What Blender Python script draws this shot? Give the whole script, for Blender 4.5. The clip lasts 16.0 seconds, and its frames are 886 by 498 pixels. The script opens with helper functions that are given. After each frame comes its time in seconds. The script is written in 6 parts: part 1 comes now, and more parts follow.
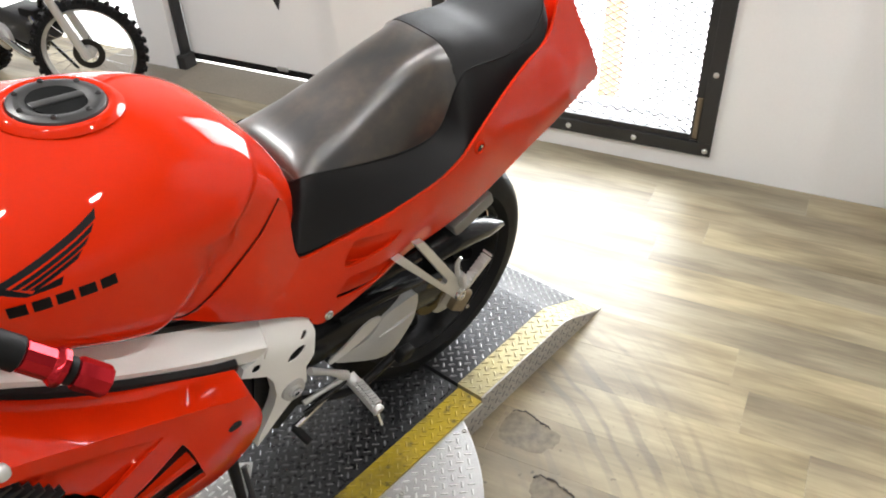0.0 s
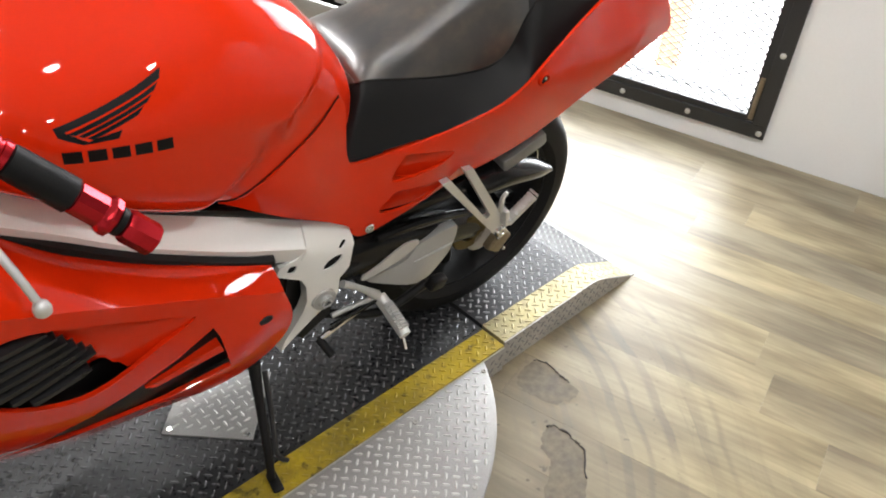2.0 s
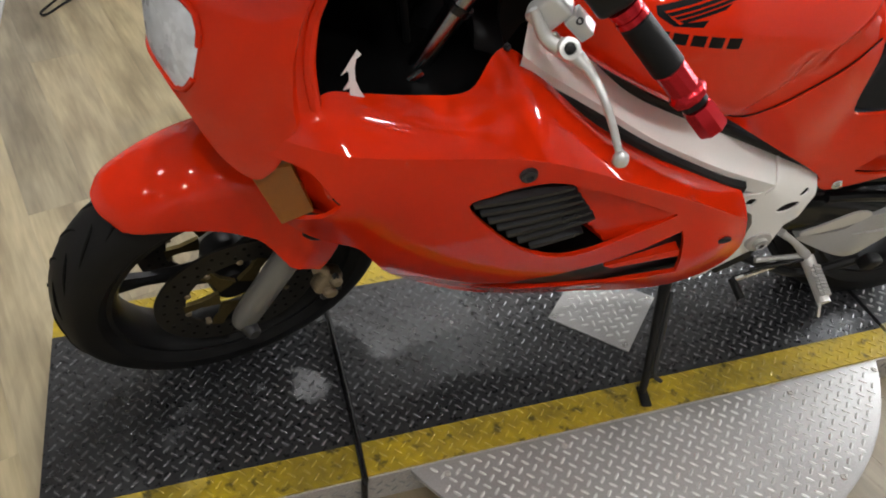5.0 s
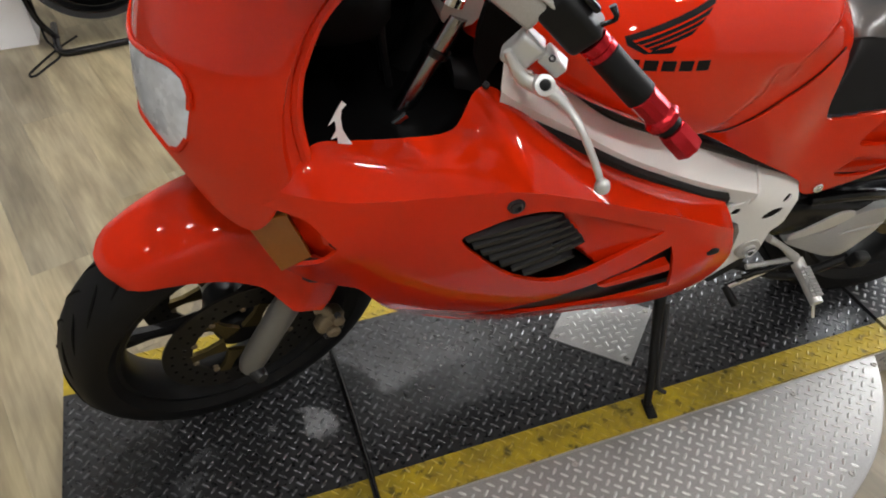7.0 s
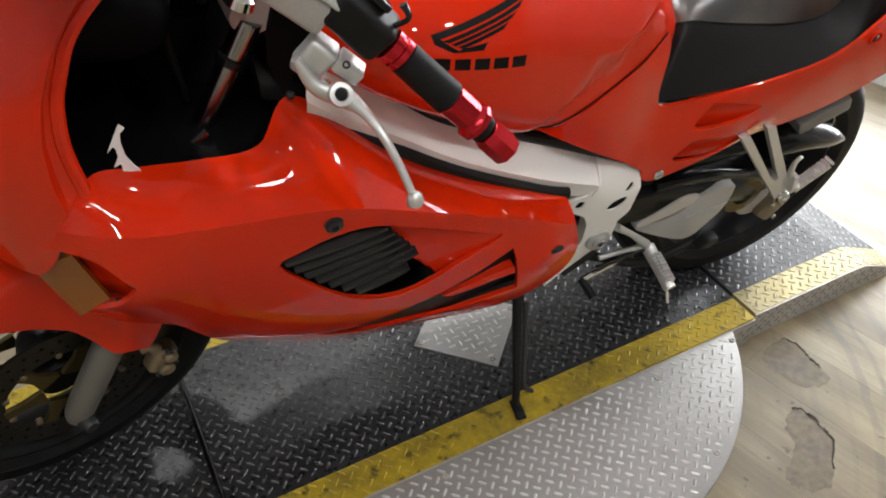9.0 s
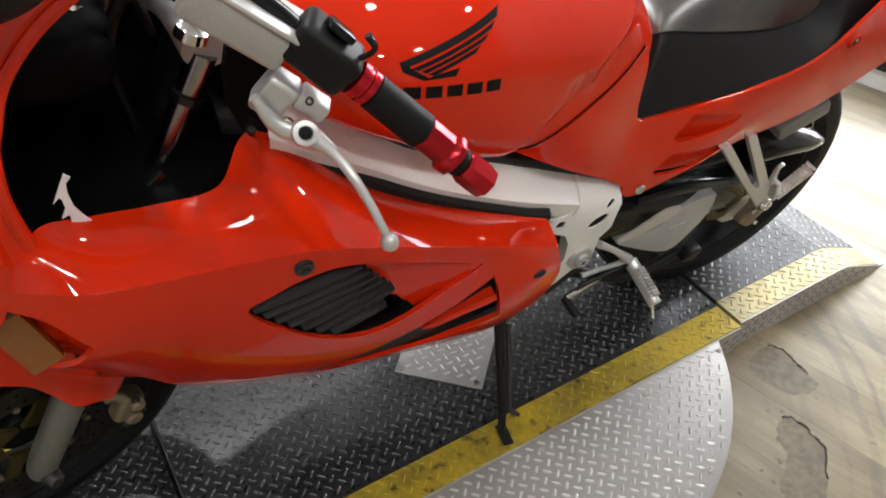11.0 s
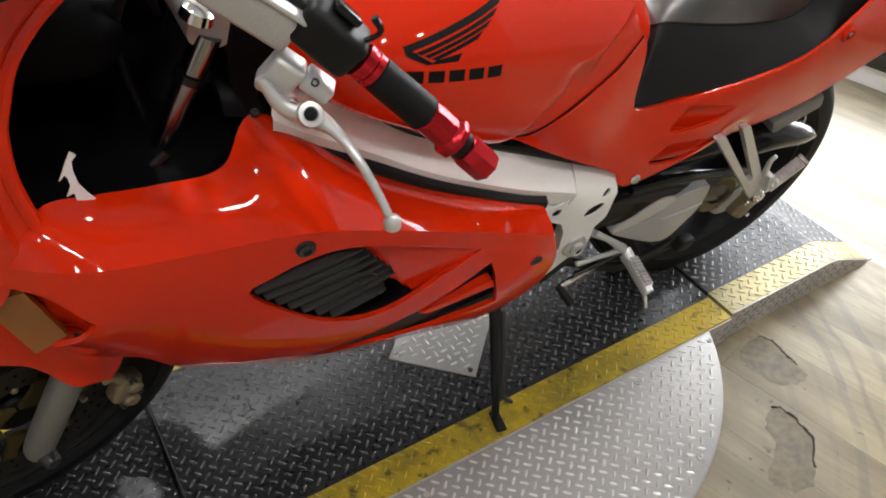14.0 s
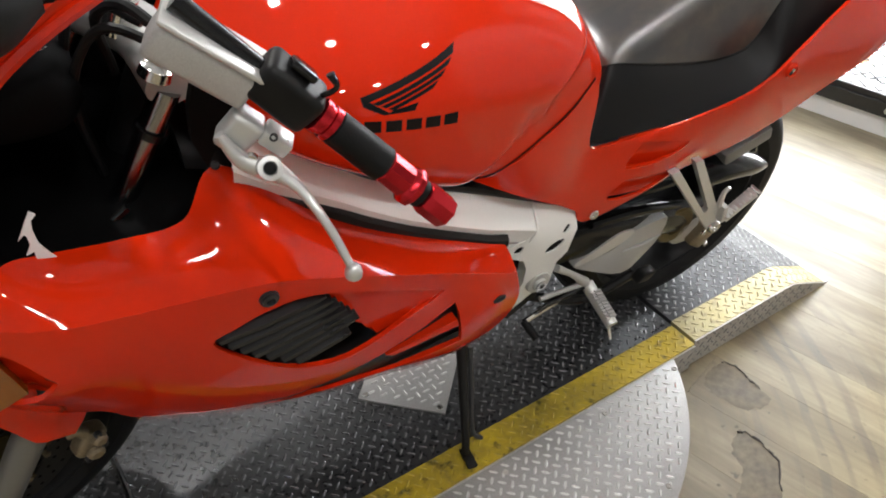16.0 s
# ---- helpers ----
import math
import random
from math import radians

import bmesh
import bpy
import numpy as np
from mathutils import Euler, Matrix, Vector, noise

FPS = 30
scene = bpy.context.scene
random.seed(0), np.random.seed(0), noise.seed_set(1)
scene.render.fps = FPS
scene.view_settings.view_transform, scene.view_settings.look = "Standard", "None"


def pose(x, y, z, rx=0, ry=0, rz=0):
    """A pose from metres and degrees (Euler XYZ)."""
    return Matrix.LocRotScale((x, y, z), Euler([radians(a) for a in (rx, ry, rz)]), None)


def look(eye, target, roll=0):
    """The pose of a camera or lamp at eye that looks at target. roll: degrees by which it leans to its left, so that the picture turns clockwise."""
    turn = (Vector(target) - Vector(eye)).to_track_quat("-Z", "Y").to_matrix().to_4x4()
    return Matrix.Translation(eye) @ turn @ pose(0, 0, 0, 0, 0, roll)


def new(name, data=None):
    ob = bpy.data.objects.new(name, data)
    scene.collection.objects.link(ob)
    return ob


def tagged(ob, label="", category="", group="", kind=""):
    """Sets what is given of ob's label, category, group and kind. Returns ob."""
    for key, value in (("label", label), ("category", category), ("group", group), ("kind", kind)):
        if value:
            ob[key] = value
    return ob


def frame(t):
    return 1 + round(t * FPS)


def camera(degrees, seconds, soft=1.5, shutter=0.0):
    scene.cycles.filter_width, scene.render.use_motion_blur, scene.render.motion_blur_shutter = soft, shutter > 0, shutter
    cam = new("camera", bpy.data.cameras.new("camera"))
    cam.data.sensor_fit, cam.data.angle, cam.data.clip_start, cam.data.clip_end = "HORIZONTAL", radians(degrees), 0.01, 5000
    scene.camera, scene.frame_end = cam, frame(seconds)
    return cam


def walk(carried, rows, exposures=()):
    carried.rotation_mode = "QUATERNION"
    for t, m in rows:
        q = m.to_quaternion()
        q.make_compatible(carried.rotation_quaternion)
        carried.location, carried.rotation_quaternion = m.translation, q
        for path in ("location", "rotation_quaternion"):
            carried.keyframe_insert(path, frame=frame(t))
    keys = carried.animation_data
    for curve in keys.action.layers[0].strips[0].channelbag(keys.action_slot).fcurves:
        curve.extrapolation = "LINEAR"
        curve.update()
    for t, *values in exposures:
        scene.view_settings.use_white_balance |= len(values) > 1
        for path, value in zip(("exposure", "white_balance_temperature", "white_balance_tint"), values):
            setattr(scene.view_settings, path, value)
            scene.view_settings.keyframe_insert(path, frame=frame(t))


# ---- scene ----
cam = camera(59.0, 16.0, soft=1.9)
PATH = [
    (0, (-1.0388, -0.8374, 1.5147), (0.2311, 0.3148, 0.2671), -2.2),
    (0.5, (-1.0356, -0.8289, 1.4882), (0.2459, 0.2480, 0.1876), -1.0),
    (1, (-1.0409, -0.8321, 1.4734), (0.2385, 0.2533, 0.1781), 1.3),
    (1.5, (-1.0515, -0.8321, 1.4564), (0.1982, 0.2586, 0.1367), 2.5),
    (2, (-1.0876, -0.8279, 1.4384), (0.1049, 0.3297, 0.1230), 4.2),
    (2.5, (-1.1321, -0.8215, 1.4299), (-0.0466, 0.4028, 0.0827), 5.4),
    (3, (-1.1925, -0.8014, 1.4193), (-0.2555, 0.5364, 0.0689), 5.7),
    (3.5, (-1.2402, -0.7961, 1.4066), (-0.4198, 0.5756, 0.0138), 5.2),
    (4, (-1.2868, -0.7823, 1.4056), (-0.5597, 0.6392, 0.0117), 5.5),
    (4.5, (-1.3356, -0.7749, 1.4034), (-0.7134, 0.6795, -0.0085), 5.7),
    (5, (-1.3791, -0.7706, 1.3971), (-0.8660, 0.6922, -0.0488), 4.1),
    (5.2, (-1.3950, -0.7727, 1.4003), (-0.9169, 0.7007, -0.0466), 3.7),
    (7.3, (-1.3685, -0.7833, 1.4342), (-0.8067, 0.7293, 0.0594), -1.7),
    (7.5, (-1.3451, -0.7759, 1.4352), (-0.7123, 0.7293, 0.0827), -1.2),
    (8, (-1.2868, -0.7643, 1.4321), (-0.5364, 0.6773, 0.0710), -0.6),
    (8.5, (-1.2646, -0.7643, 1.4193), (-0.4982, 0.6434, 0.0329), 0.0),
    (8.7, (-1.2614, -0.7600, 1.4119), (-0.4993, 0.6222, -0.0042), 1.1),
    (10.8, (-1.2307, -0.6837, 1.3971), (-0.4081, 0.6646, -0.0170), 0.9),
    (11, (-1.2264, -0.6858, 1.4013), (-0.3943, 0.6593, -0.0117), 0.7),
    (11.5, (-1.2285, -0.6879, 1.4034), (-0.3837, 0.6583, -0.0011), 0.8),
    (12, (-1.2296, -0.6911, 1.4034), (-0.3827, 0.6540, 0.0011), 1.0),
    (12.5, (-1.2275, -0.6943, 1.4013), (-0.3805, 0.6434, -0.0074), 0.5),
    (13, (-1.2307, -0.6932, 1.3981), (-0.3742, 0.6392, -0.0106), 1.2),
    (13.5, (-1.2381, -0.6901, 1.3971), (-0.3848, 0.6318, -0.0233), 1.7),
    (14, (-1.2455, -0.6943, 1.3992), (-0.3954, 0.6275, -0.0244), 2.0),
    (14.5, (-1.2497, -0.7007, 1.4109), (-0.3996, 0.6487, 0.0148), 1.4),
    (15, (-1.2487, -0.7081, 1.4183), (-0.3911, 0.6561, 0.0403), 0.8),
    (15.5, (-1.2413, -0.7038, 1.4204), (-0.3678, 0.6614, 0.0541), 0.2),
    (16, (-1.2381, -0.6985, 1.4225), (-0.2915, 0.6233, 0.0615), 2.1),
]
walk(cam, [(t, look(eye, target, roll)) for t, eye, target, roll in PATH],
     exposures=[(0, 0.36), (1.5, 0.36), (2.5, 0.22), (3.5, 0.13), (5.2, 0.19), (7.3, 0.12), (8.7, 0.10), (11, 0.15), (16, 0.16)])

# ---- light ----
world = bpy.data.worlds.new("world")
scene.world = world
world.use_nodes = True
wn = world.node_tree
sky = wn.nodes.new("ShaderNodeTexSky")
sky.sky_type, sky.sun_disc = "NISHITA", False
sky.sun_elevation, sky.sun_rotation = radians(40), radians(75)
wn.links.new(sky.outputs[0], wn.nodes["Background"].inputs[0])
wn.nodes["Background"].inputs[1].default_value = 0.15

PLATFORM = 0.085
WALL = Matrix.Translation((1.31, 0.731, 0)) @ pose(0, 0, 0, 0, 0, -75.3)   # wall frame: x along the wall, y into the wall


def lamp(name, kind, energy, m, size=None, colour=(1, 1, 1), size_y=None, spread=None):
    data = bpy.data.lights.new(name, kind)
    data.energy, data.color = energy, colour
    if size is not None and kind == "AREA":
        data.shape = "RECTANGLE" if size_y else "DISK"
        data.size = size
        if size_y:
            data.size_y = size_y
        if spread:
            data.spread = radians(spread)
    ob = new(name, data)
    ob.matrix_world = m
    return ob


WARM = (1.0, 0.984, 0.970)
CEILING = 3.0
# x, y and power of each downlight; the row behind the machine is the strongest
# the last lamp has no known source, it is added for glare on the deck
SPOTS = [(-2.2, -1.9, 8), (-1.2, -1.6, 14), (-0.2, -1.9, 18), (-1.9, -0.2, 3), (-0.7, 0.35, 3), (0.5, -0.6, 9), (-2.7, 0.5, 3), (-0.9, 1.7, 36), (-3.4, -0.6, 3), (-3.2, -2.4, 6), (-0.1, 2.7, 6)]
for x, y, power in SPOTS:
    lamp("ceiling_lamp", "AREA", power, pose(x, y, CEILING - 0.045, 0, 0, 0), 0.16, WARM)
# daylight through the barred window
lamp("window_daylight", "AREA", 120, WALL @ pose(0.09, 0.30, 1.2, -90, 0, 0), 1.0, (0.93, 0.968, 1.0), 2.1)


# ---- materials ----
def material(name, colour, rough=0.5, metal=0.0, coat=0.0, bump=0.0, grain=200.0, vary=0.08, stain=3.0, spec=0.5, coat_rough=0.05):
    """Principled surface with colour variation at two scales and fine relief."""
    m = bpy.data.materials.new(name)
    m.use_nodes = True
    nt = m.node_tree
    b = nt.nodes["Principled BSDF"]
    b.inputs["Metallic"].default_value = metal
    b.inputs["Coat Weight"].default_value = coat
    b.inputs["Coat Roughness"].default_value = coat_rough
    b.inputs["Specular IOR Level"].default_value = spec
    tc = nt.nodes.new("ShaderNodeTexCoord")
    n1, n2 = nt.nodes.new("ShaderNodeTexNoise"), nt.nodes.new("ShaderNodeTexNoise")
    n1.inputs["Scale"].default_value, n2.inputs["Scale"].default_value = grain, stain
    n1.inputs["Detail"].default_value, n2.inputs["Detail"].default_value = 3, 6
    for n in (n1, n2):
        nt.links.new(tc.outputs["Object"], n.inputs["Vector"])
    mix = nt.nodes.new("ShaderNodeMath")
    mix.operation = "ADD"
    nt.links.new(n1.outputs["Fac"], mix.inputs[0])
    nt.links.new(n2.outputs["Fac"], mix.inputs[1])
    ramp = nt.nodes.new("ShaderNodeMapRange")
    ramp.inputs["From Min"].default_value, ramp.inputs["From Max"].default_value = 0.6, 1.4
    ramp.inputs["To Min"].default_value, ramp.inputs["To Max"].default_value = 1 - vary, 1 + vary
    nt.links.new(mix.outputs[0], ramp.inputs["Value"])
    mul = nt.nodes.new("ShaderNodeVectorMath")
    mul.operation = "SCALE"
    mul.inputs[0].default_value = colour
    nt.links.new(ramp.outputs["Result"], mul.inputs["Scale"])
    nt.links.new(mul.outputs["Vector"], b.inputs["Base Color"])
    rr = nt.nodes.new("ShaderNodeMapRange")
    rr.inputs["From Min"].default_value, rr.inputs["From Max"].default_value = 0.3, 0.7
    rr.inputs["To Min"].default_value, rr.inputs["To Max"].default_value = rough * 0.8, min(1, rough * 1.2)
    nt.links.new(n2.outputs["Fac"], rr.inputs["Value"])
    nt.links.new(rr.outputs["Result"], b.inputs["Roughness"])
    if bump:
        bp = nt.nodes.new("ShaderNodeBump")
        bp.inputs["Strength"].default_value = bump
        bp.inputs["Distance"].default_value = 0.001
        nt.links.new(n1.outputs["Fac"], bp.inputs["Height"])
        nt.links.new(bp.outputs["Normal"], b.inputs["Normal"])
    return m


RED = material("red_paint", (0.66, 0.024, 0.003), 0.35, 0, 0.78, vary=0.03, stain=2, coat_rough=0.025, spec=0.0)
BLACK_PLASTIC = material("black_plastic", (0.006, 0.006, 0.0063), 0.5, bump=0.15, grain=900, vary=0.2, spec=0.28)
BLACK_GLOSS = material("black_gloss", (0.006, 0.006, 0.0065), 0.22, vary=0.2, spec=0.4)
RUBBER = material("tyre_rubber", (0.006, 0.006, 0.0064), 0.6, bump=0.2, grain=500, vary=0.25, spec=0.22)
SEAT_VINYL = material("seat_vinyl", (0.022, 0.022, 0.023), 0.62, bump=0.35, grain=700, vary=0.2, spec=0.3)
ALLOY = material("satin_alloy", (0.64, 0.64, 0.625), 0.38, 0.6, bump=0.1, grain=900, vary=0.06)
SILVER = material("silver_paint", (0.88, 0.872, 0.845), 0.30, 0.0, bump=0.05, grain=700, vary=0.06)
LOUVRE_BLACK = material("louvre_plastic", (0.013, 0.013, 0.0145), 0.30, bump=0.1, grain=900, vary=0.15)
# darker than the cast alloy: shadow on the fork is in the colour
FORK_GREY = material("fork_grey", (0.22, 0.215, 0.205), 0.48, 0.4, bump=0.2, grain=500, vary=0.1)
CAST = material("cast_alloy", (0.50, 0.497, 0.485), 0.52, 0.45, bump=0.4, grain=500, vary=0.12)
TUBE_CHROME = material("hard_chrome", (0.30, 0.30, 0.31), 0.16, 1.0, vary=0.05)
CHROME = material("polished_metal", (0.75, 0.75, 0.74), 0.14, 1.0, vary=0.04)
RED_ANOD = material("red_anodised", (0.55, 0.02, 0.03), 0.24, 0.85, vary=0.06)
AMBER = material("amber_lens", (0.25, 0.075, 0.004), 0.3, 0, 0.1, vary=0.10, stain=9, coat_rough=0.08)
LENS = material("headlight_lens", (0.72, 0.76, 0.82), 0.28, 0.0, 0.6, vary=0.25, grain=40, stain=14)
CAP_GREY = material("dark_cap_alloy", (0.075, 0.075, 0.075), 0.36, 0.6, bump=0.2, grain=700, vary=0.15)
BRASS = material("brake_bronze", (0.11, 0.082, 0.03), 0.45, 0.8, vary=0.3)
STEEL = material("tread_steel", (0.33, 0.322, 0.312), 0.48, 0.45, bump=0.4, grain=350, vary=0.22, stain=9)
# lighter than the plate: worn tops, with their highlights in the colour
TREAD_TOPS = material("bright_tread_tops", (0.60, 0.595, 0.58), 0.36, 0.55, bump=0.3, grain=350, vary=0.25, stain=12)
WALL_PAINT = material("white_wall_paint", (0.87, 0.875, 0.88), 0.6, bump=0.2, grain=120, vary=0.02, stain=1.3)
# ceiling is out of view; grey set for bounce light and paint reflections
CEILING_GREY = material("assumed_ceiling_grey", (0.42, 0.415, 0.405), 0.7, bump=0.2, grain=120, vary=0.05, stain=1.3)
SMOKE = material("smoked_plastic", (0.02, 0.02, 0.022), 0.08, 0, 0.5, vary=0.1)
EMBLEM = material("emblem_black", (0.006, 0.005, 0.005), 0.5, vary=0.1, spec=0.15)
# near-black for grooves, seams and holes, whose shade it puts into the colour
BLACK_GROOVE = material("groove_black", (0.004, 0.004, 0.004), 0.7, vary=0.2, spec=0.1)
RIM_PAINT = material("rim_paint", (0.006, 0.006, 0.0064), 0.45, 0.0, vary=0.2, spec=0.2)
DISC_STEEL = material("disc_steel", (0.022, 0.020, 0.017), 0.45, 0.5, vary=0.2, grain=90)
BRASS_PALE = material("pale_bronze", (0.24, 0.19, 0.125), 0.5, 0.6, bump=0.3, vary=0.2)
BLUE_PLASTIC = material("blue_plastic", (0.02, 0.05, 0.35), 0.35)
UNDERLAY = material("tan_underlay", (0.165, 0.133, 0.088), 0.6, bump=0.3, grain=60, vary=0.4, stain=14)
TORN = material("torn_vinyl_edge", (0.07, 0.06, 0.05), 0.8, vary=0.3)
# darker than the black plastic: the cavity's shade is put into the colour
SHADE_BLACK = material("shade_black", (0.0022, 0.0022, 0.0023), 0.6, vary=0.3, spec=0.06)
DARK_STEEL = material("dark_steel", (0.035, 0.035, 0.036), 0.45, 0.3, bump=0.3, grain=300, vary=0.25)


def tree(name):
    m = bpy.data.materials.new(name)
    m.use_nodes = True
    return m, m.node_tree, m.node_tree.nodes["Principled BSDF"]


def noise_node(nt, scale, detail=4, stretch=(1, 1, 1), rough=0.55, coord="Object"):
    tc, mp, n = nt.nodes.new("ShaderNodeTexCoord"), nt.nodes.new("ShaderNodeMapping"), nt.nodes.new("ShaderNodeTexNoise")
    mp.inputs["Scale"].default_value = stretch
    n.inputs["Scale"].default_value, n.inputs["Detail"].default_value, n.inputs["Roughness"].default_value = scale, detail, rough
    nt.links.new(tc.outputs[coord], mp.inputs["Vector"])
    nt.links.new(mp.outputs[0], n.inputs["Vector"])
    return n


def ramp_node(nt, source, stops):
    r = nt.nodes.new("ShaderNodeValToRGB")
    while len(r.color_ramp.elements) < len(stops):
        r.color_ramp.elements.new(0.5)
    for e, (p, c) in zip(r.color_ramp.elements, stops):
        e.position, e.color = p, (*c, 1) if isinstance(c, tuple) else (c, c, c, 1)
    nt.links.new(source, r.inputs[0])
    return r


def mix_node(nt, fac, a, b, kind="MIX"):
    m = nt.nodes.new("ShaderNodeMix")
    m.data_type, m.blend_type = "RGBA", kind
    for sock, v in ((m.inputs[0], fac), (m.inputs[6], a), (m.inputs[7], b)):
        if isinstance(v, (int, float)):
            sock.default_value = v
        elif isinstance(v, tuple):
            sock.default_value = (*v, 1)
        else:
            nt.links.new(v, sock)
    return m.outputs[2]


def plank_material():
    """Weathered oak: streaks along the plank, each plank in its own tone."""
    m, nt, b = tree("wood_plank")
    info = nt.nodes.new("ShaderNodeObjectInfo")
    off = nt.nodes.new("ShaderNodeVectorMath")
    tc = nt.nodes.new("ShaderNodeTexCoord")
    off.operation = "ADD"
    sc = nt.nodes.new("ShaderNodeVectorMath")
    sc.operation = "SCALE"
    sc.inputs[0].default_value = (7.3, 3.1, 0)
    nt.links.new(info.outputs["Random"], sc.inputs["Scale"])
    nt.links.new(tc.outputs["Object"], off.inputs[0])
    nt.links.new(sc.outputs[0], off.inputs[1])
    def grain(scale, stretch, detail):
        mp, n = nt.nodes.new("ShaderNodeMapping"), nt.nodes.new("ShaderNodeTexNoise")
        mp.inputs["Scale"].default_value = stretch
        n.inputs["Scale"].default_value, n.inputs["Detail"].default_value = scale, detail
        nt.links.new(off.outputs[0], mp.inputs["Vector"])
        nt.links.new(mp.outputs[0], n.inputs["Vector"])
        return n
    streak = grain(1.0, (1.9, 9, 1), 5)
    fine = grain(1.0, (7, 85, 1), 5)
    tone = ramp_node(nt, streak.outputs["Fac"], ((0.25, (0.185, 0.150, 0.098)), (0.42, (0.290, 0.241, 0.160)), (0.56, (0.430, 0.364, 0.240)), (0.74, (0.51, 0.435, 0.287))))
    g = ramp_node(nt, fine.outputs["Fac"], ((0.3, 0.80), (0.68, 1.07)))
    c = mix_node(nt, 1.0, tone.outputs[0], g.outputs[0], "MULTIPLY")
    own = ramp_node(nt, info.outputs["Random"], ((0.0, (0.78, 0.785, 0.80)), (0.35, (0.97, 0.955, 0.92)), (0.7, (1.05, 1.03, 0.95)), (1.0, (1.13, 1.105, 1.0))))
    c = mix_node(nt, 1.0, c, own.outputs[0], "MULTIPLY")
    wear = noise_node(nt, 1.4, 6, coord="Object")
    c = mix_node(nt, ramp_node(nt, wear.outputs["Fac"], ((0.45, 0.0), (0.75, 0.35))).outputs[0], c, (0.36, 0.33, 0.27))
    # grey arcs dragged round the turntable's centre
    geo, away, length = nt.nodes.new("ShaderNodeNewGeometry"), nt.nodes.new("ShaderNodeVectorMath"), nt.nodes.new("ShaderNodeVectorMath")
    away.operation, length.operation = "SUBTRACT", "LENGTH"
    away.inputs[1].default_value = (-0.61, 0.278, 0)
    nt.links.new(geo.outputs["Position"], away.inputs[0])
    nt.links.new(away.outputs[0], length.inputs[0])
    half = nt.nodes.new("ShaderNodeMath")
    half.operation = "MULTIPLY"
    half.inputs[1].default_value = 0.5
    wob, bent = noise_node(nt, 2.3, 3), nt.nodes.new("ShaderNodeMath")
    bent.operation, bent.inputs[1].default_value = "MULTIPLY_ADD", 0.07
    nt.links.new(wob.outputs["Fac"], bent.inputs[0])
    nt.links.new(length.outputs["Value"], bent.inputs[2])
    nt.links.new(length.outputs["Value"], half.inputs[0])
    ring = nt.nodes.new("ShaderNodeTexNoise")
    ring.noise_dimensions = "1D"
    ring.inputs["Scale"].default_value, ring.inputs["Detail"].default_value = 26, 4
    nt.links.new(bent.outputs[0], ring.inputs["W"])
    band = ramp_node(nt, half.outputs[0], ((0.31, 0.0), (0.40, 0.75), (0.50, 1.0), (0.60, 0.35), (0.70, 0.0)))
    cloud = noise_node(nt, 3.2, 5)
    marks = mix_node(nt, 1.0, mix_node(nt, 1.0, ramp_node(nt, ring.outputs["Fac"], ((0.49, 0.0), (0.62, 0.65))).outputs[0], band.outputs[0], "MULTIPLY"), ramp_node(nt, cloud.outputs["Fac"], ((0.34, 0.0), (0.56, 1.0))).outputs[0], "MULTIPLY")
    scuff = mix_node(nt, 1.0, ramp_node(nt, half.outputs[0], ((0.28, 0.80), (0.44, 0.60), (0.62, 0.0))).outputs[0], ramp_node(nt, cloud.outputs["Fac"], ((0.34, 0.40), (0.58, 1.0))).outputs[0], "MULTIPLY")
    c = mix_node(nt, scuff, c, (0.175, 0.138, 0.088))
    c = mix_node(nt, marks, c, (0.165, 0.142, 0.110))
    speck = noise_node(nt, 42, 2)
    dots = mix_node(nt, 1.0, ramp_node(nt, speck.outputs["Fac"], ((0.66, 0.0), (0.72, 0.8))).outputs[0], ramp_node(nt, half.outputs[0], ((0.30, 1.0), (0.62, 0.0))).outputs[0], "MULTIPLY")
    c = mix_node(nt, dots, c, (0.075, 0.062, 0.045))
    nt.links.new(c, b.inputs["Base Color"])
    r = ramp_node(nt, streak.outputs["Fac"], ((0.3, 0.46), (0.7, 0.33)))
    nt.links.new(mix_node(nt, scuff, r.outputs[0], (0.62, 0.62, 0.62)), b.inputs["Roughness"])
    bp = nt.nodes.new("ShaderNodeBump")
    bp.inputs["Strength"].default_value, bp.inputs["Distance"].default_value = 0.25, 0.001
    nt.links.new(fine.outputs["Fac"], bp.inputs["Height"])
    nt.links.new(bp.outputs[0], b.inputs["Normal"])
    return m


